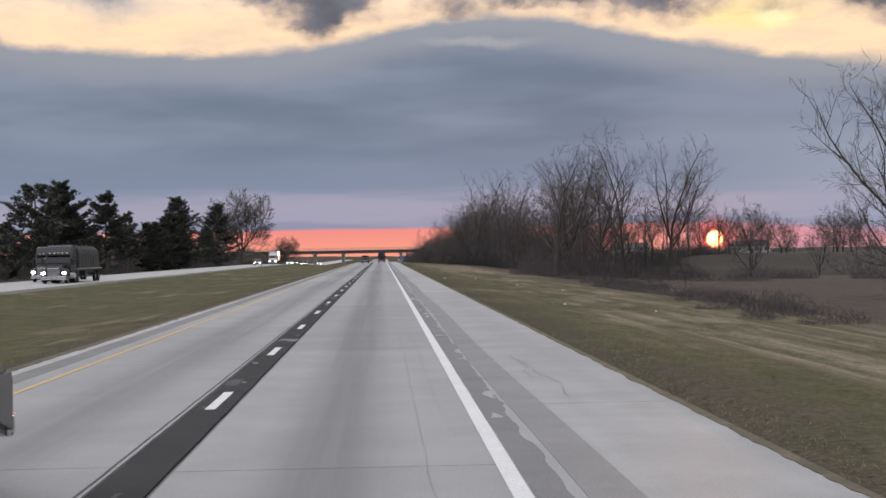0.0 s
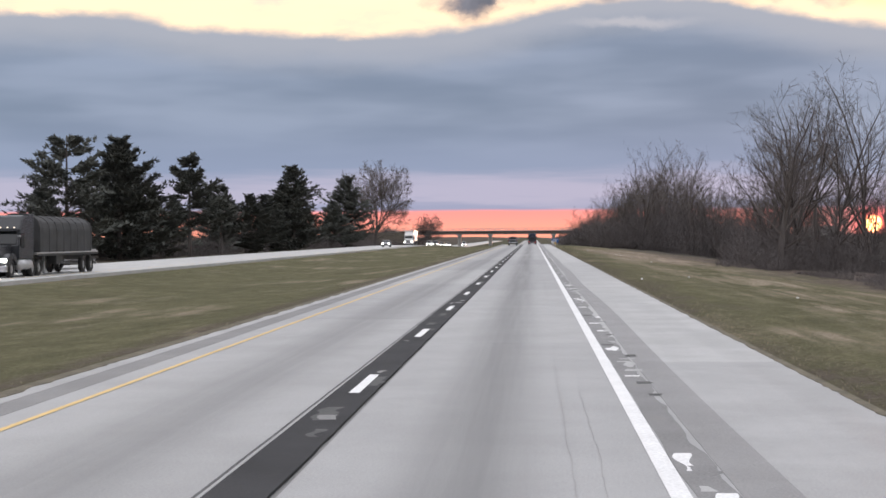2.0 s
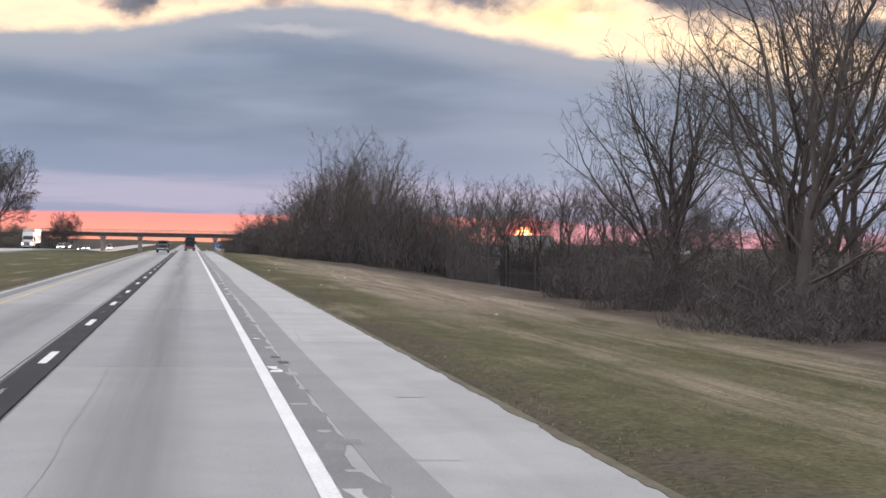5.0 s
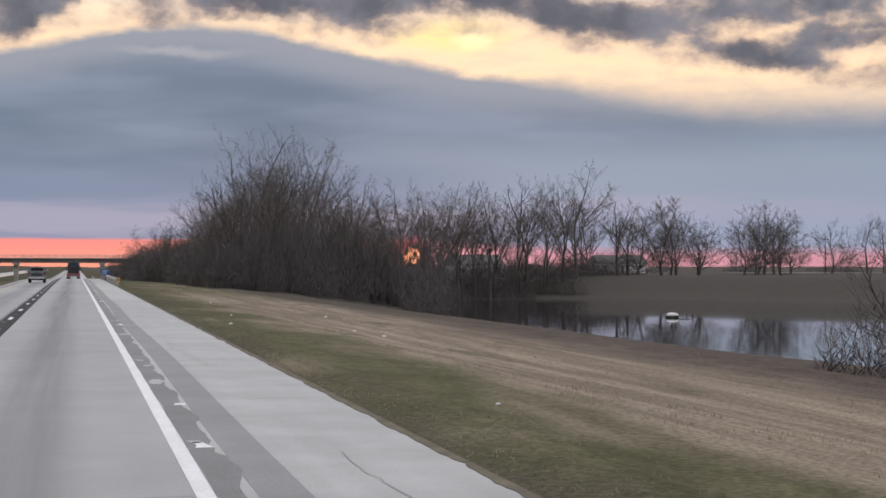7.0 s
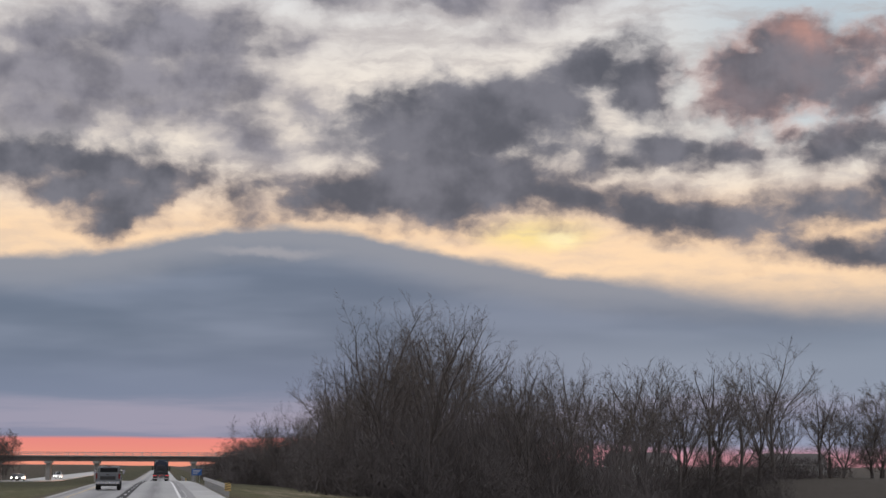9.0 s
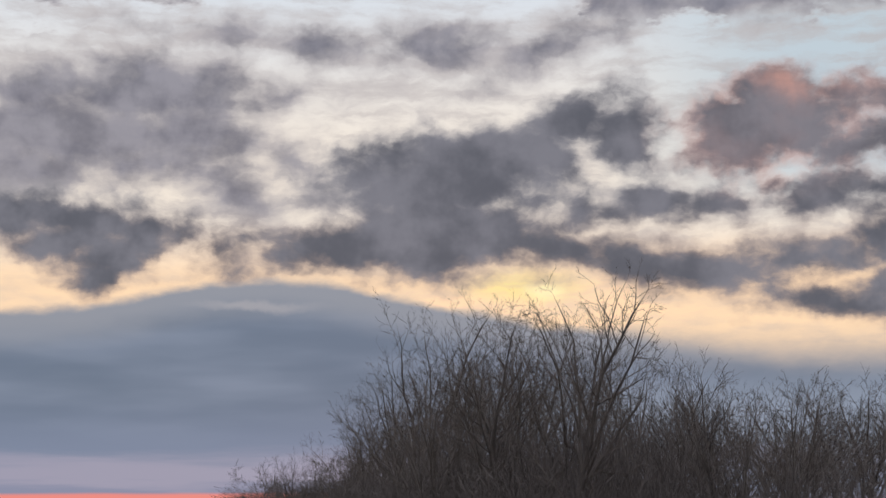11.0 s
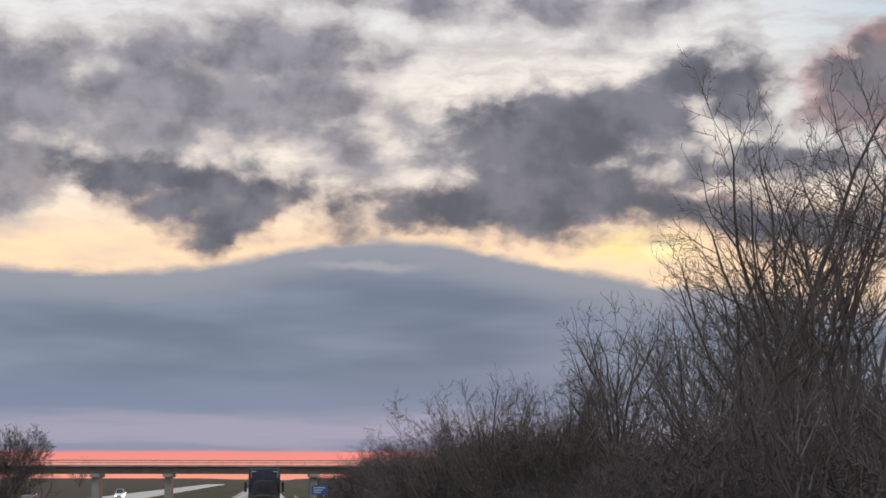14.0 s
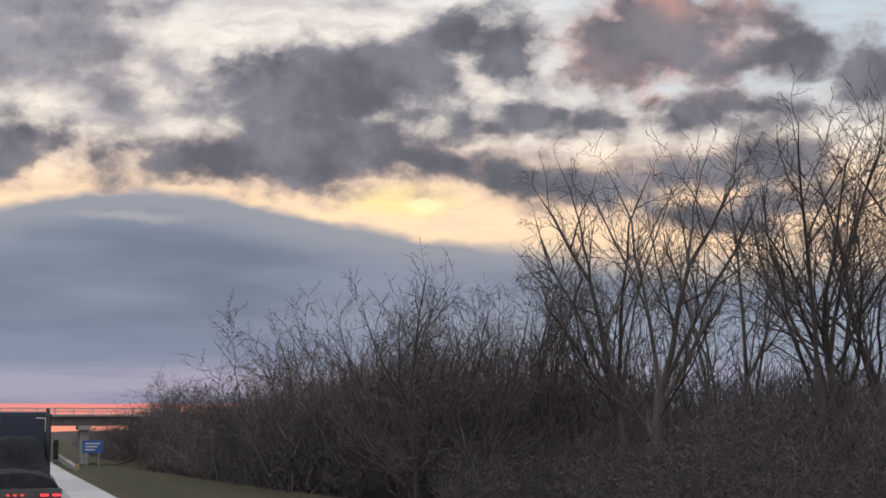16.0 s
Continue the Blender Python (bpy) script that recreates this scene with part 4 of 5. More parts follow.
# right-hand side: woodland strip with gaps
W = "woodland edge beside the motorway"
for kind, x, y, h, rz in (
    ("oak", 41.0, 123, 22.0, 15), ("round", 44.0, 131, 14.0, 15),
    ("ash", 22.6, 211, 17.5, 10), ("oak", 25.5, 219, 18.5, 80), ("slim", 28.5, 226, 19.0, 130), ("fork", 36.3, 236, 23.5, 40), ("elm", 41.0, 229, 21.0, 200), ("slim", 24.0, 214, 13.0, 33), ("oak", 31.0, 228, 19.0, 300),
    ("elm", 28.5, 246, 17.0, 120), ("ash", 31.5, 255, 17.5, 70), ("oak", 26.5, 243, 14.5, 0), ("round", 31.0, 268, 7.5, 0), ("slim", 33, 262, 9.5, 30), ("round", 54.0, 233, 12.0, 0), ("far_oak", 72, 262, 11.0, 0), ("far_round", 84, 280, 10.0, 0), ("far_oak", 93, 288, 11.0, 50),
    ("ash", 24.9, 429, 19.2, 20), ("elm", 21.5, 436, 17.0, 140), ("oak", 19.0, 444, 13.5, 250), ("slim", 28.0, 436, 18.0, 10), ("fork", 29.5, 448, 20.0, 70), ("elm", 33.2, 485, 20.5, 100), ("ash", 27.9, 473, 20.5, 15), ("slim", 24.5, 462, 17.0, 15), ("oak", 22.0, 470, 16.5, 200), ("slim", 36.0, 470, 20.0, 99), ("elm", 39.5, 455, 17.0, 160), ("ash", 43.0, 470, 17.0, 45), ("slim", 31.5, 440, 16.5, 222),
    ("ash", 25.0, 506, 17.0, 60), ("elm", 33.3, 529.4, 32.0, 190), ("oak", 42.0, 537, 32.0, 75), ("oak", 21.6, 500, 14.5, 300), ("fork", 29.5, 514, 22.0, 0), ("slim", 26.5, 498, 19.0, 20), ("ash", 30.5, 512, 22.5, 130), ("slim", 33.0, 503, 20.0, 77), ("elm", 40.8, 509, 28.5, 240), ("ash", 41.0, 515, 20.0, 10),
    ("ash", 28.5, 559.5, 19.5, 30), ("ash", 33.0, 574, 21, 200), ("slim", 36.0, 566, 20.5, 160), ("slim", 38.5, 560, 22.5, 40), ("elm", 42.0, 568, 22, 120), ("ash", 46.0, 560, 23.0, 250), ("slim", 33.5, 552, 20.0, 310), ("elm", 49.0, 574, 22.0, 64), ("slim", 27.5, 560, 14.0, 12),
    ("slim", 40.5, 550, 21.0, 170), ("slim", 30.0, 582, 18.0, 90), ("slim", 33.5, 590, 17.0, 0), ("round", 27.0, 588, 14.0, 0), ("round", 31.0, 600, 15.0, 50), ("slim", 28.0, 606, 16.5, 50), ("slim", 35.0, 612, 17.5, 10),
    ("slim", 29.0, 575, 16.0, 45), ("slim", 37.5, 574, 19.0, 225), ("slim", 43.0, 584, 18.0, 290), ("slim", 26.0, 597, 15.5, 110), ("round", 37.0, 592, 14.5, 30), ("slim", 47.0, 586, 18.5, 15)):
    plant(kind, x, y, h, rz, "tall leafless tree at the woodland edge", "tree", W)
# rows across the pond and field
for kind, x, y, h in (
    ("far_elm", 62, 486, 18), ("far_elm", 68, 497, 18.5), ("slim", 73, 505, 18), ("far_elm", 79, 514, 19), ("far_elm", 86, 520, 20), ("slim", 92, 524, 18), ("far_oak", 84, 516, 14), ("far_elm", 104, 540, 21), ("far_elm", 99, 534, 19),
    ("far_dense", 128, 553, 15), ("far_oak", 138, 570, 13), ("far_oak", 146, 575, 12), ("far_elm", 116, 548, 15), ("far_elm", 121, 556, 14), ("far_elm", 168, 592, 15), ("far_oak", 174, 600, 16.5), ("far_oak", 181, 606, 14), ("slim", 203, 600, 14), ("far_round", 187, 612, 12), ("far_elm", 56, 470, 16), ("slim", 51, 478, 17), ("far_elm", 75, 512, 15),
    ("far_elm", 64, 492, 17), ("ash", 70, 503, 18), ("far_elm", 77, 509, 17), ("ash", 89, 527, 18), ("far_elm", 95, 531, 16), ("far_oak", 108, 545, 14), ("far_oak", 133, 560, 13), ("far_round", 142, 566, 13), ("far_round", 171, 597, 14), ("far_elm", 178, 603, 15), ("far_round", 164, 590, 12), ("far_round", 196, 606, 12), ("far_round", 122, 552, 13), ("far_elm", 58, 500, 18), ("far_oak", 66, 520, 16), ("far_elm", 48, 492, 18), ("far_oak", 112, 560, 14), ("far_oak", 230, 640, 14), ("far_elm", 250, 660, 15)):
    plant(kind, x, y, h * 1.18, None, "leafless tree on the far bank beyond the pond", "tree", "trees beyond the pond", wide=1.15 if x < 110 else 1.35)
random.seed(21)
for x, y, h in ((20.5, 206, 3.5), (25, 210, 4.5), (29, 217, 5), (33, 224, 4.5), (36.5, 231, 4), (23, 216, 5), (28, 224, 5.5), (40, 227, 3.5), (44, 233, 3), (23, 232, 5), (26, 240, 5.5), (24, 248, 5), (29, 250, 5), (27, 259, 4.5), (32, 262, 4.5), (30, 238, 5)):
    tangle(x + random.uniform(-1, 1), y + 2, h, 1.15)
    tangle(x + 2.5 + random.uniform(-1, 1), y + 5, h * 0.85, 1.2)
    if h >= 5:
        shrub(x, y, h * 1.25, 1.3)
for k in range(24):  # dense strip beyond the pond gap
    y = 425 + k * 4.0
    for x0 in (19.5, 24.5, 31.0):
        if x0 > 30 and k % 2:
            continue
        h = random.uniform(8.5, 11.0) * (0.9 if x0 < 20 else 1.0) * (0.8 if y < 432 else 1.0 if y < 452 else 0.74)
        tangle(x0 + random.uniform(-1.5, 1.5), y + random.uniform(-2, 2), random.uniform(6.0, 8.0))
        if k % 2 == 0 and x0 < 30:
            shrub(x0 + random.uniform(-1, 1) - (3.0 if 432 < y < 452 and x0 < 20 else 0), y + random.uniform(-1.5, 1.5), h, 1.15)
for k in range(16):  # the wood behind the strip
    x, y = 37 + (k % 4) * 5.0 + random.uniform(-1.5, 1.5), 438 + (k // 4) * 15 + random.uniform(-3, 3)
    tangle(x, y, random.uniform(5.5, 7.5))
for kind, x, y, h in (("far_elm", 38, 442, 17), ("far_oak", 44, 452, 15.5), ("far_elm", 48, 462, 17), ("far_elm", 41, 480, 19), ("far_oak", 53, 484, 16), ("far_elm", 46, 500, 18.5), ("far_elm", 55, 506, 18)):
    plant(kind, x, y, h, None, "tall leafless tree in the wood", "tree", W)
for k in range(17):  # open wood between the strip and the hedge, with low growth under the trees
    tangle(23.5 + random.uniform(-1.5, 1.5), 518 + k * 4.6, random.uniform(4.4, 6.0))
    tangle(29 + random.uniform(-2, 2), 520 + k * 4.6, random.uniform(6.0, 7.6))
    if k % 2:
        tangle(36 + random.uniform(-2, 2), 524 + k * 4.6, random.uniform(4.5, 6.0))
        tangle(45 + random.uniform(-2, 2), 530 + k * 4.6, random.uniform(4.5, 6.5))
for k in range(14):
    for j in range(3):
        deep(36 + j * 8.5 + random.uniform(-1, 1), 520 + k * 7.5, random.uniform(7.5, 9.5) + (1.5 if k > 5 else 0))
    deep(27 + random.uniform(-1, 1), 582 + k * 8.5, random.uniform(11.5, 13.5) - 0.3 * k)
    deep(33 + random.uniform(-1, 1), 580 + k * 9.0, random.uniform(12, 14) - 0.25 * k)
    deep(22.5 - 0.2 * k, 592 + k * 8.5, random.uniform(8.5, 10) - 0.15 * k)
for k in range(10):
    for x0 in (25.0, 33.0, 42.0, 51.0):
        deep(x0 + random.uniform(-1, 1), 432 + k * 8.6 + (x0 - 25) * 0.5, random.uniform(9.0, 11.0) + (2.5 if x0 > 30 else 0))
for k in range(14):
    deep(56 + k * 4.2, 497 + k * 4.0, random.uniform(4.5, 6.5) - 0.1 * k)
    deep(59 + k * 5.0, 507 + k * 4.5, random.uniform(4.5, 6.5) - 0.1 * k)
for k in range(14):
    shrub(31 + (k % 4) * 6 + random.uniform(-2, 2), 545 + (k // 4) * 15 + random.uniform(-4, 4), random.uniform(6.5, 8.5), 1.3)
for k in range(14):
    tangle(31 + (k % 2) * 7 + random.uniform(-2, 2), 528 + k * 5.5, random.uniform(6.0, 8.0))
for k in range(16):  # growth under the bridge bank
    tangle(-random.uniform(43, 58), 640 + k * 5.0, random.uniform(4.0, 5.5), 1.3, "dark dead brush on the bridge bank", "brush on the bridge bank")
for k in range(22):  # hedges between the far fields
    deep(95 + k * 13, 690 + 35 * math.sin(k * 1.9) + k * 4, random.uniform(2.5, 4.5))
for k in range(9):
    deep(40 + k * 8 + random.uniform(-2, 2), 612 + k * 6 + random.uniform(-5, 5), random.uniform(10, 12))
    deep(36 + k * 6, 600 + (k % 3) * 26, random.uniform(9.5, 11.5))
for k in range(11):
    deep(21.5 + random.uniform(-0.5, 1), 430 + k * 8.0, random.uniform(7.5, 9))
    deep(30.0 + random.uniform(-1, 1), 434 + k * 8.0, random.uniform(9, 10.5))
for x, y, h, rz in ((22.0, 580, 11, 10), (25.0, 576, 12, 70), (28.0, 580, 13, 130), (23.5, 592, 12.5, 190), (30.5, 586, 14, 250), (33.5, 580, 13.5, 310), (20.5, 602, 11.5, 30), (27.0, 600, 14, 95), (26.0, 588, 13, 55), (31.5, 574, 12.5, 5), (22.0, 612, 12, 77), (35.5, 590, 14, 160)):
    plant("round", x, y, h, rz, "low rounded leafless tree at the woodland edge", "tree", W, wide=1.1)
for x, y, h in ((23, 585, 11.5), (26, 578, 11), (29, 586, 12.5), (24, 596, 12.5)):
    shrub(x, y, h, 1.2)
    tangle(x - 1, y + 2, h * 0.8)
for k in range(30):  # hedge that runs on to the bridge
    y = 594 + k * 8.6
    h = 12.4 - 4.6 * bump(y, 610, 760)
    inset = 4.5 * bump(y, 600, 820)
    shrub(19.5 - inset + random.uniform(-1.2, 1.2), y, h * random.uniform(0.85, 1.05), 1.15)
    tangle(20.5 - inset, y + 3, h * 0.8)
    tangle(21.5 - inset, y + 7, h * 0.72)
    tangle(25.0 - inset, y - 1, h * 0.9)
    if k % 2:
        shrub(25 - inset + random.uniform(-1.5, 1.5), y, h * random.uniform(0.95, 1.15), 1.2)
for kind, x, y, h in (("slim", 22, 637, 14.5), ("round", 20.5, 655, 12.5), ("round", 21, 612, 13.5), ("slim", 23, 622, 14.0), ("round", 18, 690, 11), ("round", 24, 598, 14), ("round", 17.5, 735, 11), ("round", 22, 585, 14), ("slim", 21, 575, 14.5)):
    plant(kind, x, y, h, None, "slender leafless tree rising out of the hedge", "tree", W)
for k in range(19):  # brush on the far bank of the pond
    x = 44 + k * 3.0
    if k % 3 == 0:
        shrub(x, 478 + (x - 44) * 0.95, random.uniform(6, 9), 1.4, "dark leafless brush on the far bank of the pond", "brush beyond the pond")
    tangle(x, 476 + (x - 44) * 0.95 + random.uniform(-6, 6), random.uniform(4, 6.5), 1.3, "dark leafless brush on the far bank of the pond", "brush beyond the pond")
for k in range(48):  # far woods along the horizon
    x, y = random.uniform(-420, 900), random.uniform(900, 1300)
    if not -45 < x < 12:
        plant("horizon", x, y, random.uniform(10, 15), None, "distant leafless tree on the horizon", "tree", "trees on the horizon")
for k in range(44):  # rank brush on the field edge
    y = 62 + k * 3.1
    tangle(15.5 + 0.05 * (y - 62) + random.uniform(-0.5, 5), y, random.uniform(0.7, 1.5), 1.5, "low dry reddish brush at the field edge", "field edge brush")
for k in range(18):
    tangle(40 + k * 3.4 + random.uniform(-2, 2), 215 + random.uniform(-10, 12), random.uniform(1.6, 2.6), 1.7, "low dry reddish brush across the field", "field edge brush")


# ---- bridge over the motorway ----
bridge = thing("road_bridge", 0, BRIDGE_Y, 0, 0, "dark steel girder bridge on concrete piers crossing the motorway", "bridge")
zb = 2.75
part("girder", box(-58, 30, -4.6, -4.2, zb, zb + 1.25, 0.03), BEAM, bridge)
part("girder", box(-58, 30, 4.2, 4.6, zb, zb + 1.25, 0.03), BEAM, bridge)
part("deck", box(-60, 32, -5.2, 5.2, zb + 1.25, zb + 1.55, 0.03), CONCRETE, bridge)
for s in (-5.1, 5.1):
    rail = part("railing", box(-60, 32, s - 0.06, s + 0.06, zb + 2.35, zb + 2.45), STEEL, bridge)
    part("rail", box(-60, 32, s - 0.04, s + 0.04, zb + 1.95, zb + 2.02), STEEL, rail)
    for k in range(38):
        part("post", box(-60 + k * 2.48, -59.9 + k * 2.48, s - 0.05, s + 0.05, zb + 1.5, zb + 2.4), STEEL, rail)
for px in (-43.0, -30.0, -17.3, 8.5):
    pz = road_z(BRIDGE_Y) - 0.8
    pier = part("pier", box(px - 0.6, px + 0.6, -3.6, 3.6, pz, zb - 0.5, 0.1), CONCRETE, bridge)
    part("cap", box(px - 0.9, px + 0.9, -4.7, 4.7, zb - 0.6, zb, 0.06), CONCRETE, pier)

# ---- pond ----
water = bpy.data.materials.new("still_water")
water.use_nodes = True
wt = Tree(water.node_tree)
wb = wt.node("ShaderNodeBsdfPrincipled")
wb.inputs["Base Color"].default_value, wb.inputs["Roughness"].default_value = (0.02, 0.022, 0.022, 1), 0.04
wbp = wt.node("ShaderNodeBump")
wbp.inputs["Strength"].default_value, wbp.inputs["Distance"].default_value = 0.02, 0.03
wt.put(wbp.inputs["Height"], wt.noise(wt.node("ShaderNodeTexCoord").outputs["Object"], 0.8, 3.0))
wt.put(wb.inputs["Normal"], wbp.outputs[0])
wt.put(wt.node("ShaderNodeOutputMaterial").inputs[0], wb.outputs[0])
n = 72
ring = [(POND[0] + POND[2] * 1.2 * math.cos(2 * math.pi * k / n), POND[1] + POND[3] * 1.2 * math.sin(2 * math.pi * k / n), POND[4]) for k in range(n)]
tagged(new("water", mesh_of("water", ring, [tuple(range(n))], water)), "still pond that mirrors the evening sky", "pond", kind="structure")


# ---- vehicles ----
def car_paint(name, c, rough=0.25):
    return surface(name, tuple(0.92 * v for v in c), c, 0.8, rough, 0.0, 80, fleck=0.02, spec=0.5)


BLACK_PAINT = car_paint("black_paint", (0.008, 0.008, 0.009), 0.18)
SILVER_PAINT = car_paint("silver_paint", (0.30, 0.31, 0.33))
WHITE_PAINT = car_paint("white_paint", (0.66, 0.66, 0.66))
GREY_PAINT = car_paint("grey_paint", (0.14, 0.15, 0.165))
BLUE_PAINT = car_paint("dark_blue_paint", (0.035, 0.045, 0.075))
RUBBER = surface("tyre_rubber", (0.020, 0.020, 0.020), (0.038, 0.036, 0.034), 3.0, 0.85, 0.3, 40)
PLASTIC = surface("black_plastic", (0.022, 0.022, 0.023), (0.035, 0.035, 0.036), 3.0, 0.6, 0.0, 60, fleck=0.05)
CHROME = surface("bright_metal", (0.55, 0.55, 0.56), (0.66, 0.66, 0.67), 3.0, 0.22, 0.0, 60, metal=1.0, fleck=0.0)
ALLOY = surface("dull_aluminium", (0.42, 0.42, 0.43), (0.55, 0.55, 0.56), 1.2, 0.42, 0.1, 40, metal=0.7)
TARP = surface("black_tarpaulin", (0.014, 0.014, 0.016), (0.030, 0.031, 0.036), 1.1, 0.85, 0.5, 9, fleck=0.3, spec=0.15)
RED_LENS = lamp_glow("lit_tail_lamp", (1.0, 0.06, 0.07), 1.6)
DULL_RED = car_paint("red_lens", (0.16, 0.012, 0.012), 0.2)
HEAD = lamp_glow("lit_headlamp", (1.0, 0.96, 0.86), 14.0)
AMBER = lamp_glow("lit_amber_marker", (1.0, 0.62, 0.32), 1.6)
MARK = lamp_glow("lit_roof_marker", (1.0, 0.85, 0.7), 1.2)
REFLECT = surface("white_reflective_tape", (0.55, 0.55, 0.56), (0.7, 0.7, 0.7), 3.0, 0.4, 0.0, 30)
glass = bpy.data.materials.new("dark_glass")
glass.use_nodes = True
gt = Tree(glass.node_tree)
gb = gt.node("ShaderNodeBsdfPrincipled")
gb.inputs["Base Color"].default_value, gb.inputs["Roughness"].default_value = (0.012, 0.014, 0.016, 1), 0.05
gt.put(gt.node("ShaderNodeOutputMaterial").inputs[0], gb.outputs[0])


def wheel(parent, x, y, r, w, rim=ALLOY):
    """A tyre with a dished rim, axle across."""
    bm = bmesh.new()
    prof = [(r * 0.58, -w / 2), (r * 0.9, -w / 2), (r, -w * 0.36), (r, w * 0.36), (r * 0.9, w / 2), (r * 0.58, w / 2)]
    n = 22
    rings = [[bm.verts.new((b, a * math.cos(2 * math.pi * k / n), a * math.sin(2 * math.pi * k / n))) for a, b in prof] for k in range(n)]
    for k in range(n):
        for j in range(len(prof)):
            q = (j + 1) % len(prof)
            bm.faces.new((rings[k][j], rings[k][q], rings[(k + 1) % n][q], rings[(k + 1) % n][j]))
    t = part("tyre", bm, RUBBER, parent, "", pose(x, y, r), True)
    s = math.copysign(1, x)
    bm = rod((s * -w * 0.1, 0, 0), (s * w * 0.30, 0, 0), r * 0.6, 18)
    rod((s * w * 0.25, 0, 0), (s * w * 0.46, 0, 0), r * 0.2, 12, bm)
    for k in range(8):
        a = k * math.pi / 4
        rod((s * w * 0.28, r * 0.38 * math.cos(a), r * 0.38 * math.sin(a)), (s * w * 0.36, r * 0.38 * math.cos(a), r * 0.38 * math.sin(a)), r * 0.05, 6, bm)
    part("rim", bm, rim, t)
    return t


def lamp_lens(name, x, y, z, w, h, mat_, parent, label="", d=0.03):
    bm = box(-w / 2, w / 2, -d, d, -h / 2, h / 2, min(w, h) * 0.3, 2)
    return part(name, bm, mat_, parent, label, pose(x, y, z))


def pickup(x, y, rz, body, label, lit_front=False):
    v = thing("pickup_truck", x, y, road_z(y), rz, label, "pickup")
    hw = 0.98
    # lower body with wheel arches
    def side(y0, y1, z1, arches):
        out = [(y0, 0.50)]
        for c in arches:
            out += [(c + 0.52 * math.cos(a), 0.42 + 0.52 * math.sin(a)) for a in [math.pi - k * math.pi / 8 for k in range(9)] if 0.42 + 0.52 * math.sin(a) > 0.5]
        return out + [(y1, 0.50), (y1, z1 - 0.1), (y1 - 0.08, z1), (y0 + 0.05, z1), (y0, z1 - 0.08)]
    part("body", prism(side(-2.95, 2.95, 1.18, (-1.75, 1.95)), -hw, hw, "x", 0.06), body, v)
    part("chassis", box(-0.7, 0.7, -2.7, 2.6, 0.34, 0.62, 0.05), PLASTIC, v, "dark chassis and axles")
    part("bed_liner", box(-0.86, 0.86, -2.88, -0.78, 1.1, 1.192, 0.01), PLASTIC, v)
    part("roof_lamp", box(-0.18, 0.18, -0.72, -0.62, 1.905, 1.95, 0.012), DULL_RED, v, "red high brake lamp")
    part("bed_wall", prism([(-2.93, 1.15), (-0.75, 1.15), (-0.75, 1.42), (-2.93, 1.40)], -hw, -hw + 0.12, "x", 0.03), body, v)
    part("bed_wall", prism([(-2.93, 1.15), (-0.75, 1.15), (-0.75, 1.42), (-2.93, 1.40)], hw - 0.12, hw, "x", 0.03), body, v)
    gate = part("tailgate", box(-0.86, 0.86, -2.97, -2.88, 0.75, 1.40, 0.03), body, v)
    part("handle", box(-0.12, 0.12, -3.0, -2.96, 1.22, 1.29, 0.02), PLASTIC, gate)
    part("recess", box(-0.62, 0.62, -2.976, -2.968, 0.84, 1.14, 0.003), PLASTIC, gate, "dark pressed panel")
    part("number_plate", box(-0.16, 0.16, -3.115, -3.1, 0.53, 0.67, 0.004), STEEL, v)
    part("hood", prism([(1.0, 1.15), (2.9, 1.1), (2.9, 1.2), (2.5, 1.29), (1.0, 1.34)], -0.9, 0.9, "x", 0.05), body, v)
    part("cab", prism([(-0.78, 1.15), (1.15, 1.15), (0.35, 1.86), (0.15, 1.92), (-0.55, 1.92), (-0.72, 1.86)], -0.88, 0.88, "x", 0.07), body, v)
    part("rear_window", box(-0.70, 0.70, -0.80, -0.755, 1.45, 1.80, 0.008), glass, v)
    bm = prism([(1.06, 1.30), (1.08, 1.32), (0.42, 1.84), (0.40, 1.82)], -0.74, 0.74, "x")
    part("windscreen", bm, glass, v)
    for s in (-1, 1):
        part("side_window", prism([(-0.55, 1.32), (0.95, 1.32), (0.38, 1.80), (-0.5, 1.80)], s * 0.885, s * 0.90, "x"), glass, v)
        mir = part("mirror", box(-0.11, 0.11, -0.05, 0.08, -0.2, 0.2, 0.04), PLASTIC, v, "tall towing mirror", pose(s * 1.16, 0.78, 1.48))
        part("mirror_glass", box(-0.09, 0.09, -0.062, -0.052, -0.17, 0.17, 0.004), CHROME, mir)
        part("arm", box(-s * 0.25 - 0.1, -s * 0.25 + 0.1, -0.02, 0.03, -0.05, 0.0, 0.01), PLASTIC, mir)
        lamp_lens("marker_lamp", s * 0.08, 0.09, 0.12, 0.05, 0.1, AMBER, mir, "amber marker lamp")
        lamp_lens("tail_lamp", s * 0.90, -2.955, 1.14, 0.15, 0.42, DULL_RED, v, "unlit red tail lamp")
        lamp_lens("headlamp", s * 0.76, 2.945, 0.98, 0.36, 0.24, HEAD if lit_front else CHROME, v)
        for yy in (-1.75, 1.95):
            wheel(v, s * 0.84, yy, 0.41, 0.28)
    part("rear_bumper", box(-0.95, 0.95, -3.10, -2.92, 0.50, 0.70, 0.04), CHROME, v)
    part("front_bumper", box(-0.97, 0.97, 2.90, 3.06, 0.50, 0.74, 0.05), CHROME, v)
    grille = part("grille", box(-0.55, 0.55, 2.93, 2.98, 0.80, 1.10, 0.02), PLASTIC, v)
    for k in range(3):
        part("bar", box(-0.52, 0.52, 2.975, 2.995, 0.85 + k * 0.09, 0.88 + k * 0.09), CHROME, grille)
    return v


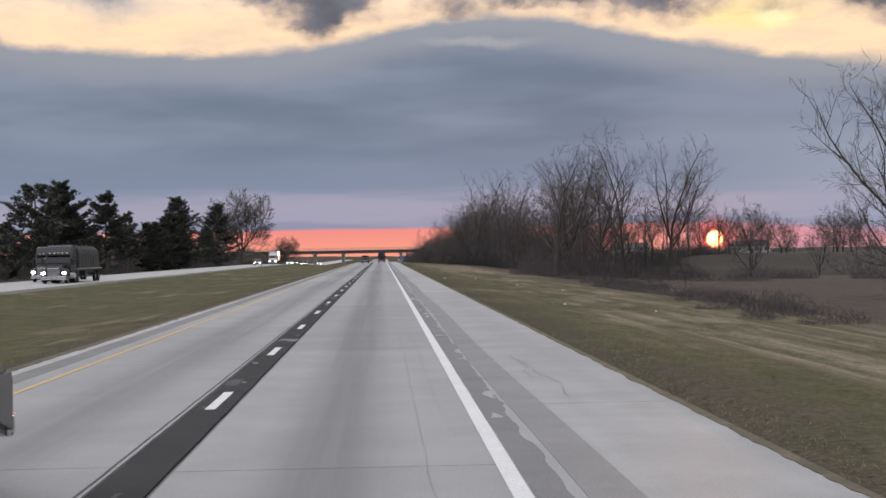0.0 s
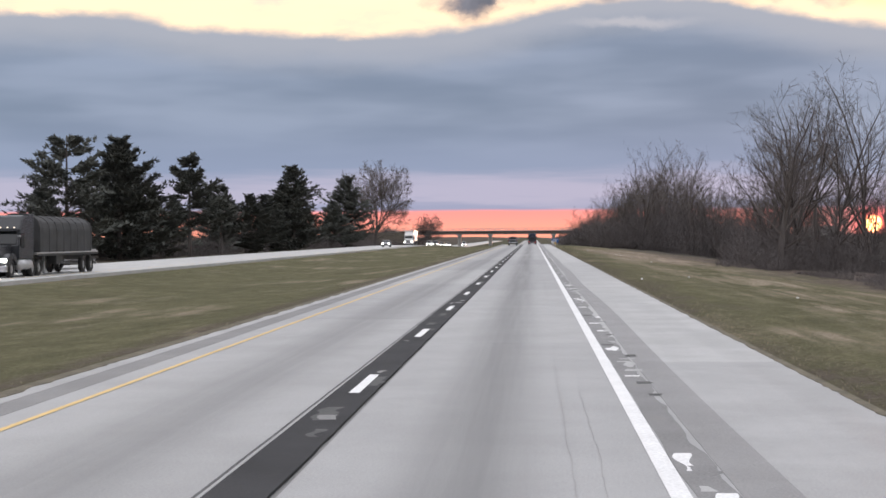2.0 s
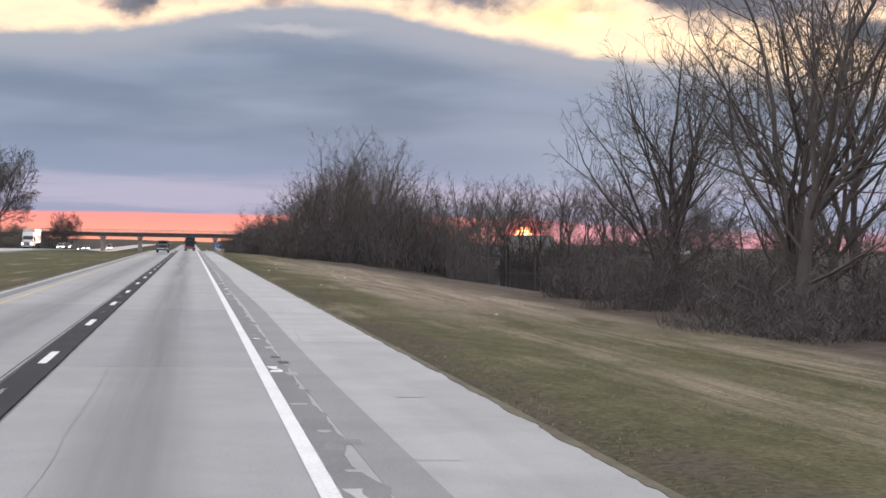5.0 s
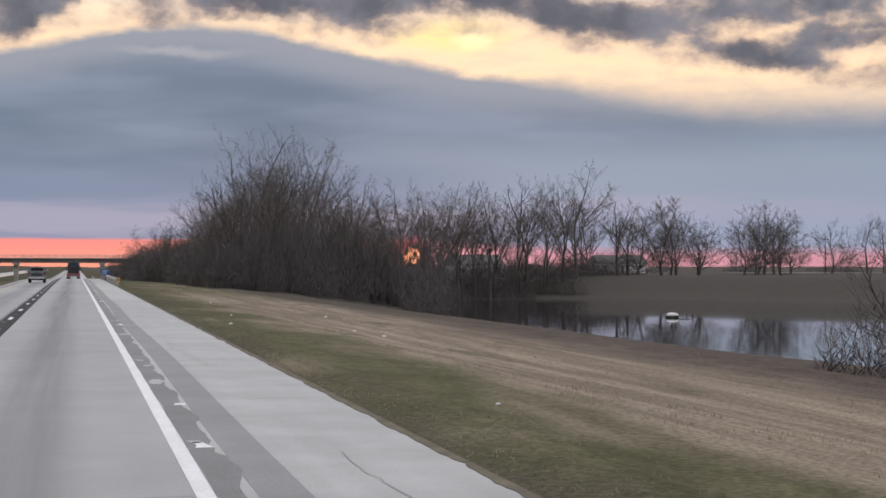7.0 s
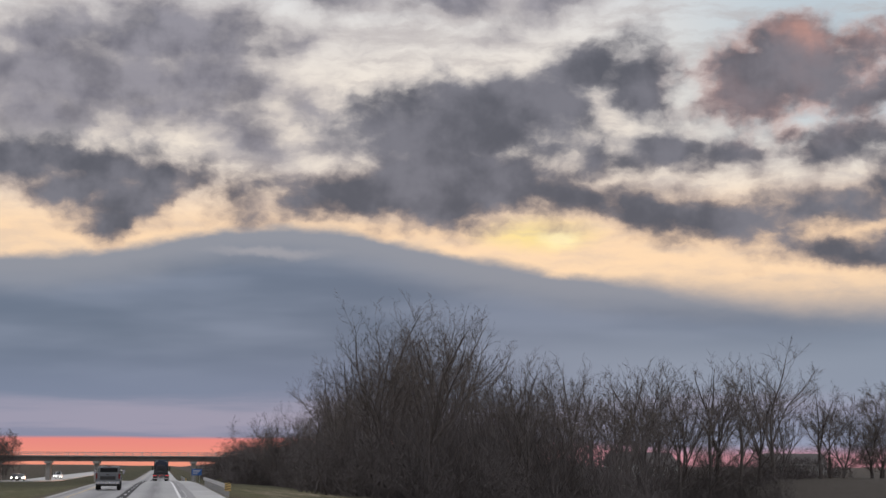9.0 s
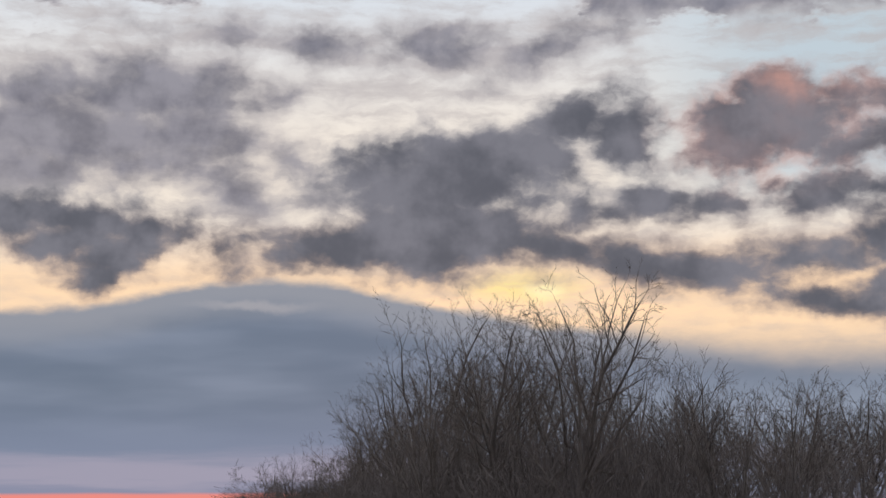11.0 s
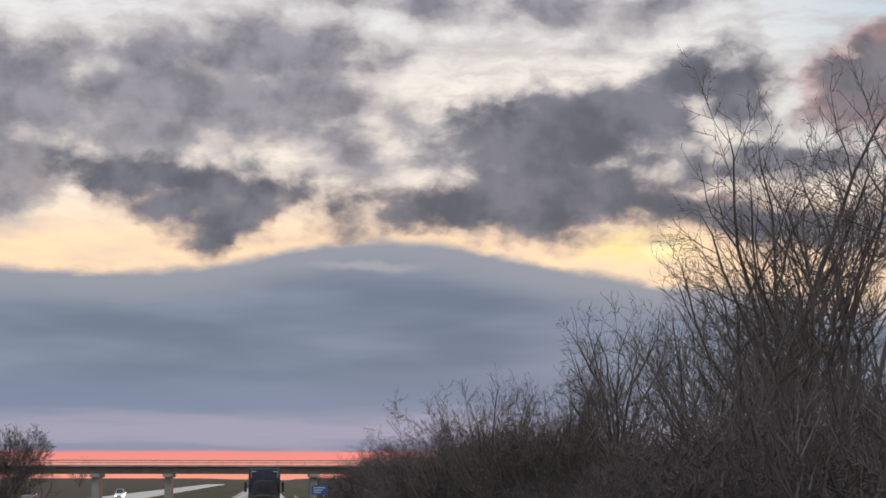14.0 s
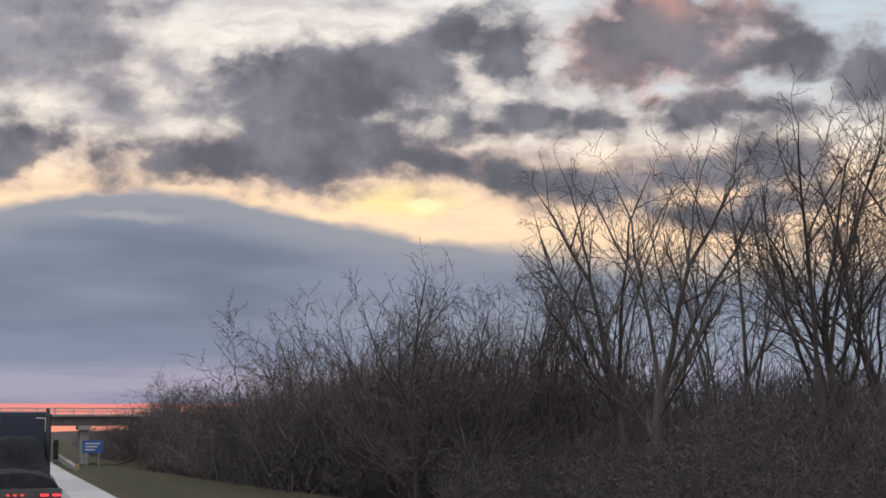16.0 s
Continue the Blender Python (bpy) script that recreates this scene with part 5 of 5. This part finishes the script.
def saloon(x, y, rz, body, label, tall=0.0):
    """An oncoming car with its headlamps lit."""
    v = thing("car", x, y, road_z(y) - 0.03, rz, label, "car", "oncoming traffic")
    part("body", prism([(-2.2, 0.35), (-1.75, 0.3), (1.75, 0.3), (2.25, 0.38), (2.25, 0.68), (1.95, 0.82), (1.0, 0.95 + tall * 0.4), (-1.9, 0.98 + tall * 0.4), (-2.2, 0.9)], -0.88, 0.88, "x", 0.05), body, v)
    part("cabin", prism([(-1.7, 0.92 + tall * 0.3), (1.05, 0.92 + tall * 0.3), (0.25, 1.42 + tall), (-0.9, 1.45 + tall)], -0.74, 0.74, "x", 0.06), body, v)
    part("windscreen", prism([(1.02, 0.99 + tall * 0.3), (1.05, 1.0 + tall * 0.3), (0.34, 1.40 + tall), (0.31, 1.39 + tall)], -0.66, 0.66, "x"), glass, v)
    for s in (-1, 1):
        part("side_window", prism([(-1.3, 1.0 + tall * 0.35), (0.8, 1.0 + tall * 0.35), (0.2, 1.37 + tall), (-0.85, 1.38 + tall)], s * 0.742, s * 0.752, "x"), glass, v)
        lamp_lens("headlamp", s * 0.66, 2.24, 0.66, 0.34, 0.17, HEAD, v, "lit headlamp")
        part("mirror", box(-0.1, 0.1, -0.06, 0.06, -0.06, 0.06, 0.03), body, v, m=pose(s * 0.95, 0.75, 1.02 + tall * 0.3))
        for yy in (-1.35, 1.38):
            wheel(v, s * 0.78, yy, 0.32, 0.2)
    part("grille", box(-0.45, 0.45, 2.235, 2.26, 0.46, 0.66, 0.02), PLASTIC, v)
    return v


def tractor(v, body, lit=True, roof=3.35):
    """The parts of a conventional lorry tractor, nose towards +y, its rear axle near y = -2.6."""
    part("frame", box(-0.45, 0.45, -3.6, 2.6, 0.62, 0.9, 0.02), PLASTIC, v)
    part("cab", prism([(-2.2, 1.0), (0.55, 1.0), (0.55, 1.85), (0.2, 2.75), (-0.3, roof - 0.1), (-0.6, roof), (-2.15, roof), (-2.2, roof - 0.06)], -1.18, 1.18, "x", 0.07), body, v)
    part("bonnet", prism([(0.5, 0.85), (2.55, 0.75), (2.62, 1.35), (2.4, 1.62), (0.5, 1.88)], -0.78, 0.78, "x", 0.09), body, v)
    part("windscreen", prism([(0.54, 1.92), (0.57, 1.92), (0.24, 2.66), (0.21, 2.66)], -1.02, 1.02, "x"), glass, v)
    part("visor", box(-1.08, 1.08, 0.22, 0.5, 2.62, 2.78, 0.03), body, v)
    g = part("grille", box(-0.56, 0.56, 2.56, 2.66, 0.72, 1.45, 0.04), CHROME, v)
    for k in range(6):
        part("slat", box(-0.5, 0.5, 2.655, 2.672, 0.80 + 0.1 * k, 0.84 + 0.1 * k), PLASTIC, g)
    part("bumper", box(-1.18, 1.18, 2.45, 2.72, 0.34, 0.70, 0.06), CHROME, v)
    for s in (-1, 1):
        part("fender", prism([(0.75, 0.7), (0.95, 1.15), (1.4, 1.38), (2.1, 1.34), (2.5, 1.05), (2.58, 0.62), (2.3, 0.62), (2.1, 0.95), (1.6, 1.12), (1.15, 0.95), (1.0, 0.7)], s * 0.72, s * 1.18, "x", 0.03), body, v)
        lamp_lens("headlamp", s * 0.95, 2.56, 0.98, 0.34, 0.22, HEAD if lit else CHROME, v, "lit headlamp" if lit else "")
        part("side_window", prism([(-0.5, 1.75), (0.4, 1.75), (0.15, 2.5), (-0.5, 2.5)], s * 1.184, s * 1.2, "x"), glass, v)
        m_ = part("mirror", box(-0.1, 0.1, -0.06, 0.06, -0.38, 0.38, 0.04), PLASTIC, v, m=pose(s * 1.42, 0.5, 2.05))
        part("bracket", box(-s * 0.2 - 0.12, -s * 0.2 + 0.12, -0.02, 0.02, 0.28, 0.32), STEEL, m_)
        part("exhaust_pipe", rod((s * 1.05, -2.42, 0.9), (s * 1.05, -2.42, roof + 0.12), 0.07, 12), PLASTIC, v, "dark upright exhaust pipe", smooth=True)
        part("tank", rod((s * 0.98, -1.7, 0.72), (s * 0.98, 0.3, 0.72), 0.3, 18), ALLOY, v, smooth=True)
        wheel(v, s * 1.0, 1.65, 0.5, 0.28)
        for yy in (-2.1, -3.3):
            wheel(v, s * 1.02, yy, 0.5, 0.26)
            wheel(v, s * 0.72, yy, 0.5, 0.26)
    for k in range(5):
        lamp_lens("roof_marker", -0.8 + 0.4 * k, 0.18, 2.84, 0.1, 0.06, MARK, v, "lit roof marker lamp")


def rear_lamps(v, y, z):
    for s in (-1, 1):
        for dx in (0.82, 1.16):
            lamp_lens("tail_lamp", s * dx, y, z, 0.24, 0.075, RED_LENS, v, "lit red tail lamp")
    for k in (-1, 0, 1):
        lamp_lens("centre_lamp", 0.2 * k, y, z, 0.09, 0.05, RED_LENS, v, "small lit red lamp")


# the flatbed outfit in the lane ahead
TY = 537.0
TX = -0.12
tz = road_z(TY + 8)
rig = thing("truck_tractor", TX, TY + 14.6, tz, 0, "dark lorry tractor with twin exhaust stacks, seen from behind", "truck")
tractor(rig, BLUE_PAINT, False, 3.45)
for s in (-1, 1):
    L = [(0.62 * s, 3.25), (1.0 * s, 3.25), (1.0 * s, 2.75), (0.95 * s, 2.75), (0.95 * s, 3.2), (0.62 * s, 3.2)]
    part("corner_tape", prism(L, -2.222, -2.206, "y"), REFLECT, rig, "white reflective corner tape")
trailer = thing("flatbed_trailer", TX, TY, tz, 0, "low flatbed trailer with aluminium deck and lit tail lamps", "trailer")
part("deck", box(-1.28, 1.28, 0.0, 13.6, 0.98, 1.10, 0.02), ALLOY, trailer)
for s in (-1, 1):
    part("side_rail", box(s * 1.29 - 0.03, s * 1.29 + 0.03, 0.0, 13.6, 0.94, 1.12, 0.01), ALLOY, trailer)
    part("beam", prism([(0.2, 0.98), (13.4, 0.98), (13.4, 0.8), (9.5, 0.5), (1.0, 0.6), (0.2, 0.8)], s * 0.5 - 0.06, s * 0.5 + 0.06, "x"), PLASTIC, trailer)
    part("bumper_post", box(s * 0.42 - 0.07, s * 0.42 + 0.07, -0.02, 0.1, 0.42, 0.98, 0.01), ALLOY, trailer)
    part("mud_flap", box(s * 0.95 - 0.3, s * 0.95 + 0.3, 0.25, 0.28, 0.22, 0.85), PLASTIC, trailer)
    for yy in (0.95, 2.25):
        wheel(trailer, s * 1.08, yy, 0.46, 0.26)
        wheel(trailer, s * 0.76, yy, 0.46, 0.26)
    part("tape", box(s * 0.8 - 0.16, s * 0.8 + 0.16, -0.052, -0.045, 0.47, 0.51), REFLECT, trailer)
part("rear_panel", box(-1.29, 1.29, -0.03, 0.06, 0.72, 1.12, 0.015), surface("dark_grey_steel", (0.06, 0.06, 0.065), (0.10, 0.10, 0.105), 2, 0.6, 0.1, 40), trailer)
part("plate_panel", box(-0.36, 0.36, -0.045, -0.03, 0.52, 0.80, 0.005), GREY_PAINT, trailer)
part("underride_bar", box(-1.2, 1.2, -0.04, 0.08, 0.42, 0.53, 0.015), ALLOY, trailer)
rear_lamps(trailer, -0.05, 0.93)


def tarp_load():
    """A bulky rounded load under a creased black sheet that falls away to the deck behind."""
    rnd = random.Random(3)
    bm = bmesh.new()
    ny, nxx = 40, 28
    grid = []
    for j in range(ny + 1):
        y = 0.4 + 12.2 * j / ny
        hgt = 0.35 + 0.12 * math.sin(y * 1.7) + 1.02 * bump(y, 7.4, 8.2) * (1 - 0.25 * bump(y, 11.5, 12.6))
        half = 1.24 - 0.22 * bump(y, 7.2, 8.4)
        row = []
        for i in range(nxx + 1):
            u = -1 + 2 * i / nxx
            prof = (1 - abs(u) ** (2.2 + 3 * bump(y, 7, 9))) ** 0.6
            z = 1.105 + hgt * prof * (1 + 0.015 * math.sin(9 * u + y * 2)) + 0.04 * noise.noise(Vector((u * 4, y * 1.4, 2)))
            row.append(bm.verts.new((u * half, y, max(z, 1.102))))
        grid.append(row)
    for j in range(ny):
        for i in range(nxx):
            bm.faces.new((grid[j][i], grid[j][i + 1], grid[j + 1][i + 1], grid[j + 1][i]))
    bm.faces.new(grid[0]), bm.faces.new(grid[-1][::-1])
    return bm


tagged(part("tarpaulined_load", tarp_load(), TARP, None, "", pose(TX, TY, tz), True), "bulky rounded load under a creased black tarpaulin on the trailer", "load")

# oncoming lorries
COVER = surface("grey_tarpaulin_cover", (0.045, 0.045, 0.047), (0.075, 0.075, 0.078), 0.8, 0.75, 0.3, 14, spec=0.2)
CHARCOAL_PAINT = car_paint("charcoal_paint", (0.035, 0.037, 0.042))


def lorry(x, y, body, label, covered):
    z = road_z(y) - 0.03
    v = thing("truck_tractor", x, y, z, 180, label, "truck", "oncoming lorries")
    tractor(v, body, True, 3.55)
    t = thing("flatbed_trailer", x, y + 2.0, z, 180, "dark flatbed trailer behind the oncoming lorry", "trailer")
    part("deck", box(-1.29, 1.29, -13.6, -0.6, 1.22, 1.38, 0.02), ALLOY, t)
    for s in (-1, 1):
        part("side_rail", box(s * 1.285 - 0.03, s * 1.285 + 0.03, -13.55, -0.65, 1.16, 1.30, 0.01), PLASTIC, t)
        part("tool_box", box(s * 0.95 - 0.3, s * 0.95 + 0.3, -5.6, -4.4, 0.62, 1.16, 0.03), PLASTIC, t)
        part("landing_leg", box(s * 0.75 - 0.07, s * 0.75 + 0.07, -3.5, -3.36, 0.1, 1.16), STEEL, t)
    part("frame", box(-0.5, 0.5, -13.0, -0.8, 0.85, 1.17), PLASTIC, t)
    for s in (-1, 1):
        for yy in (-10.6, -12.4):
            wheel(t, s * 1.05, yy, 0.5, 0.27)
    part("rear_bar", box(-1.2, 1.2, -13.65, -13.5, 0.5, 0.62), ALLOY, t)
    if covered:
        c = thing("covered_load", x, y + 2.0, z, 180, "arched dark grey tarpaulin cover over the trailer's load", "load")
        arch = [(1.26, 1.385), (1.27, 2.75), (1.15, 3.15), (0.85, 3.42), (0.4, 3.56), (-0.4, 3.56), (-0.85, 3.42), (-1.15, 3.15), (-1.27, 2.75), (-1.26, 1.385)]
        part("cover", prism(arch, -12.3, -1.0, "y", 0.05), COVER, c)
        for k in range(8):
            part("hoop", prism([(a * 1.012, 1.385 + (b - 1.385) * 1.012) for a, b in arch], -12.0 + k * 1.5, -11.93 + k * 1.5, "y"), COVER, c)
        part("front_hoop", prism([(a * 1.04, 1.385 + (b - 1.385) * 1.06) for a, b in arch], -1.6, -0.95, "y", 0.03), COVER, c)


lorry(-30.3, 152, CHARCOAL_PAINT, "charcoal conventional lorry with lit headlamps and a bright grille", True)
lorry(-34.0, 165, CHARCOAL_PAINT, "dark conventional lorry with lit headlamps in the far lane", False)
white_lorry = thing("truck_tractor", -34.2, 505, road_z(505) - 0.03, 180, "distant white lorry with lit headlamps", "truck", "oncoming lorries")
tractor(white_lorry, WHITE_PAINT, True, 3.55)
box_trailer = thing("box_trailer", -34.2, 507, road_z(505) - 0.03, 180, "plain white box trailer behind the distant lorry", "trailer")
part("box", box(-1.28, 1.28, -13.5, -0.6, 1.15, 4.05, 0.03), WHITE_PAINT, box_trailer)
part("frame", box(-0.5, 0.5, -13.0, -0.8, 0.85, 1.148), PLASTIC, box_trailer)
for s in (-1, 1):
    for yy in (-10.6, -11.9):
        wheel(box_trailer, s * 1.05, yy, 0.5, 0.27)
pickup(-4.45, 12.3, 0, BLACK_PAINT, "black pickup with large towing mirrors in the passing lane")
pickup(-4.3, 411.5, 0, GREY_PAINT, "dark grey pickup with a dark rear window in the passing lane")
for x, y, c, note, tall in ((-30.4, 395, SILVER_PAINT, "silver car with lit headlamps coming the other way", 0.0), (-30.3, 562, BLACK_PAINT, "dark car with lit headlamps coming the other way", 0.2),
                            (-34.0, 590, WHITE_PAINT, "white car with lit headlamps coming the other way", 0.3), (-30.4, 640, GREY_PAINT, "grey car with lit headlamps coming the other way", 0.0),
                            (-34.0, 668, BLACK_PAINT, "dark car with lit headlamps coming the other way", 0.2), (-30.2, 770, WHITE_PAINT, "white van with lit headlamps far down the road", 0.6), (-33.8, 815, SILVER_PAINT, "silver car with lit headlamps far down the road", 0.1)):
    saloon(x, y, 180, c, note, tall)


# ---- small things by the road and over the pond ----
def guard_rail(x, y0, y1, label):
    z = road_z((y0 + y1) / 2)
    g = thing("guard_rail", x, y0, z, 0, label, "guard rail")
    prof = [(0, 0.44), (0.05, 0.48), (0.05, 0.54), (0.0, 0.59), (0.05, 0.64), (0.05, 0.70), (0, 0.74), (-0.01, 0.74), (0.04, 0.70), (0.04, 0.64), (-0.01, 0.59), (0.04, 0.54), (0.04, 0.48), (-0.01, 0.44)]
    part("rail", prism([(-a, b) for a, b in prof], 0, y1 - y0, "y"), STEEL, g)
    k = 0
    while k * 1.9 < y1 - y0:
        part("post", box(0.06, 0.2, k * 1.9, k * 1.9 + 0.12, -0.4, 0.74), STEEL, g)
        k += 1
    end = part("end_marker", box(-0.12, 0.3, -0.06, -0.02, 0.30, 0.85, 0.02), YELLOW, g, "yellow and black end marker")
    for k in range(3):
        part("stripe", prism([(-0.10, 0.36 + k * 0.17), (0.28, 0.44 + k * 0.17), (0.28, 0.50 + k * 0.17), (-0.10, 0.42 + k * 0.17)], -0.066, -0.061, "y"), PLASTIC, end)


guard_rail(4.45, 388, 450, "galvanised steel guard rail with a yellow end marker on the verge")
guard_rail(5.4, 655, 735, "galvanised steel guard rail before the bridge pier")


def sign_board(x, y, w, h, z0, colour, label):
    s = thing("road_sign", x, y, ground_z(x, y), 0, label, "sign")
    part("panel", box(-w / 2, w / 2, -0.03, 0.0, z0, z0 + h, 0.02), colour, s)
    for k in (-1, 1):
        part("post", box(k * w * 0.3 - 0.06, k * w * 0.3 + 0.06, 0.0, 0.1, -0.2, z0 + h * 0.9), STEEL, s)
    for k in range(3):
        part("line", box(-w * 0.36, w * (0.36 - 0.12 * k), -0.036, -0.031, z0 + h * (0.7 - 0.24 * k), z0 + h * (0.8 - 0.24 * k)), REFLECT, s)


sign_board(8.9, 700, 2.6, 1.6, 1.7, car_paint("sign_blue", (0.03, 0.12, 0.38), 0.5), "blue service sign on steel posts with unreadable white lines")


def house(x, y, rz, w, d, hh, wall, roof_c, label, name="house"):
    h = thing(name, x, y, ground_z(x, y), rz, label, "building", "houses across the field")
    part("wall", box(-w / 2, w / 2, -d / 2, d / 2, -0.3, hh, 0.02), wall, h)
    part("roof", prism([(-d / 2 - 0.4, hh - 0.1), (d / 2 + 0.4, hh - 0.1), (0, hh + d * 0.33)], -w / 2 - 0.3, w / 2 + 0.3, "x"), roof_c, h)
    for k in range(max(2, int(w // 3))):
        cx = -w / 2 + (k + 0.5) * w / max(2, int(w // 3))
        wi = part("window", box(cx - 0.5, cx + 0.5, -d / 2 - 0.05, -d / 2 + 0.02, 1.0, 2.1, 0.01), WHITE_PAINT, h)
        part("pane", box(cx - 0.42, cx + 0.42, -d / 2 - 0.056, -d / 2 - 0.05, 1.08, 2.02), glass, wi)
    part("door", box(-0.45, 0.45, -d / 2 - 0.06, -d / 2 + 0.01, 0.0, 2.05, 0.01), GREY_PAINT, h)


SIDING = surface("pale_siding", (0.46, 0.46, 0.47), (0.56, 0.56, 0.56), 0.5, 0.8, 0.1, 8, stretch=(0.2, 0.2, 3))
SHINGLE = surface("dark_shingles", (0.08, 0.075, 0.075), (0.13, 0.12, 0.12), 1.0, 0.9, 0.3, 12)
house(63, 505, 5, 9, 6, 2.7, SIDING, SHINGLE, "pale metal shed with a shingled roof among the trees", "shed")
house(88, 566, 10, 12, 7, 2.8, SIDING, SHINGLE, "low white house among leafless trees")
house(148, 640, 0, 14, 7, 2.8, SIDING, SHINGLE, "long pale farm building across the field")


def pole(x, y, h=10.0):
    p = thing("utility_pole", x, y, ground_z(x, y), 0, "weathered wooden utility pole with a crossarm", "pole", "utility poles")
    part("pole", rod((0, 0, -0.4), (0, 0, h), 0.17, 10, None, 0.11), BARK, p, smooth=True)
    part("crossarm", box(-1.2, 1.2, -0.06, 0.06, h - 0.9, h - 0.76, 0.01), BARK, p)
    for k in (-1, 0, 1):
        part("insulator", rod((k * 1.0, 0, h - 0.76), (k * 1.0, 0, h - 0.58), 0.06, 8), GREY_PAINT, p)


for x, y in ((197, 612), (160, 560), (-62, 700), (240, 660)):
    pole(x, y)

boat = thing("pedal_boat", 73.2, 404, POND[4] - 0.06, 70, "small white covered boat moored on the pond", "boat")
part("hull", prism([(-0.75, 0.0), (0.7, 0.0), (0.9, 0.26), (0.8, 0.32), (-0.8, 0.32), (-0.9, 0.22)], -0.45, 0.45, "x", 0.05), PLASTIC, boat, "dark hull")
bm = bmesh.new()
bmesh.ops.create_uvsphere(bm, u_segments=16, v_segments=8, radius=1.0, matrix=Matrix.LocRotScale((0, -0.05, 0.36), None, (0.44, 0.78, 0.34)))
part("cover", bm, WHITE_PAINT, boat, "domed white cover", smooth=True)
jetty = thing("jetty", 76.5, 406, POND[4], 20, "low dark wooden jetty reaching into the pond", "jetty")
for k in range(12):
    part("plank", box(-0.6 + 0.02, 0.6, k * 0.32, k * 0.32 + 0.29, 0.32, 0.37, 0.006), BARK, jetty)
for s in (-0.5, 0.5):
    for yy in (0.2, 3.6):
        part("post", rod((s, yy, -0.8), (s, yy, 0.32), 0.07, 8), BARK, jetty)
# pale road across the fields
lane_far = [(x, 640 + 0.12 * x + 6 * math.sin(x / 60)) for x in range(70, 500, 10)]
vs, fs = [], []
for i, (x, y) in enumerate(lane_far):
    vs += [(x, y - 3, ground_z(x, y - 3) + 0.12), (x, y + 3, ground_z(x, y + 3) + 0.12)]
    if i:
        o = 2 * i
        fs.append((o - 2, o, o + 1, o - 1))
tagged(new("field_road", mesh_of("field_road", vs, fs, SHOULDER)), "pale country road across the far fields", "road", kind="structure")

# grass: tufts on the verge and in the median, dry and green
def tuft_material():
    m = bpy.data.materials.new("grass_tufts")
    m.use_nodes = True
    t = Tree(m.node_tree)
    rnd = t.node("ShaderNodeNewGeometry").outputs["Random Per Island"]
    co = t.node("ShaderNodeTexCoord").outputs["Object"]
    n1 = t.noise(t.vec("MULTIPLY", co, (1.0, 0.35, 1)), 0.16, 5.0, 0.6)
    f = t.math("ADD", rnd, t.math("MULTIPLY", t.math("SUBTRACT", n1, 0.5), 2.2))
    col = t.mix(t.ramp(f, 0.3, 0.95), (0.105, 0.103, 0.056), (0.235, 0.195, 0.135))
    b = t.node("ShaderNodeBsdfPrincipled")
    t.put(b.inputs["Base Color"], col)
    b.inputs["Roughness"].default_value, b.inputs["Specular IOR Level"].default_value = 0.9, 0.15
    t.put(t.node("ShaderNodeOutputMaterial").inputs[0], b.outputs[0])
    return m


rnd = random.Random(77)
vs, fs = [], []
for k in range(60000):
    y = 15 + 400 * rnd.random() ** 1.15
    if rnd.random() < 0.72:
        x = 4.3 + 22 * rnd.random() ** 1.4
    else:
        x = -7.7 - 18.5 * rnd.random() ** 1.3
    z = ground_z(x, y) - 0.01
    hgt = rnd.uniform(0.02, 0.06) * (1.0 if x < 9 else 1.35)
    for q in range(3):
        a = rnd.uniform(-1.2, 1.2)
        w = rnd.uniform(0.005, 0.012)
        ox, oy = rnd.gauss(0, 0.08), rnd.gauss(0, 0.08)
        i = len(vs)
        vs += [(x + ox - w * math.cos(a), y + oy - w * math.sin(a), z), (x + ox + w * math.cos(a), y + oy + w * math.sin(a), z), (x + ox + rnd.gauss(0, 0.03), y + oy + rnd.gauss(0, 0.03), z + hgt)]
        fs.append((i, i + 1, i + 2))
blades = mesh_of("grass", vs, fs, tuft_material(), True)
blades.normals_split_custom_set_from_vertices([(0, 0, 1)] * len(vs))
tagged(new("grass", blades), "short winter grass, green and straw coloured, on the verges", "grass", kind="stuff")

# litter on the verge
for k in range(14):
    x, y = random.uniform(5.5, 13), random.uniform(60, 330)
    bm = bmesh.new()
    bmesh.ops.create_icosphere(bm, subdivisions=1, radius=random.uniform(0.05, 0.09))
    for v in bm.verts:
        v.co.z *= 0.5
    tagged(part("paper_scrap", bm, REFLECT, None, "", pose(x, y, ground_z(x, y) + 0.03)), "crumpled white scrap of litter in the grass", "litter", "litter on the verge")
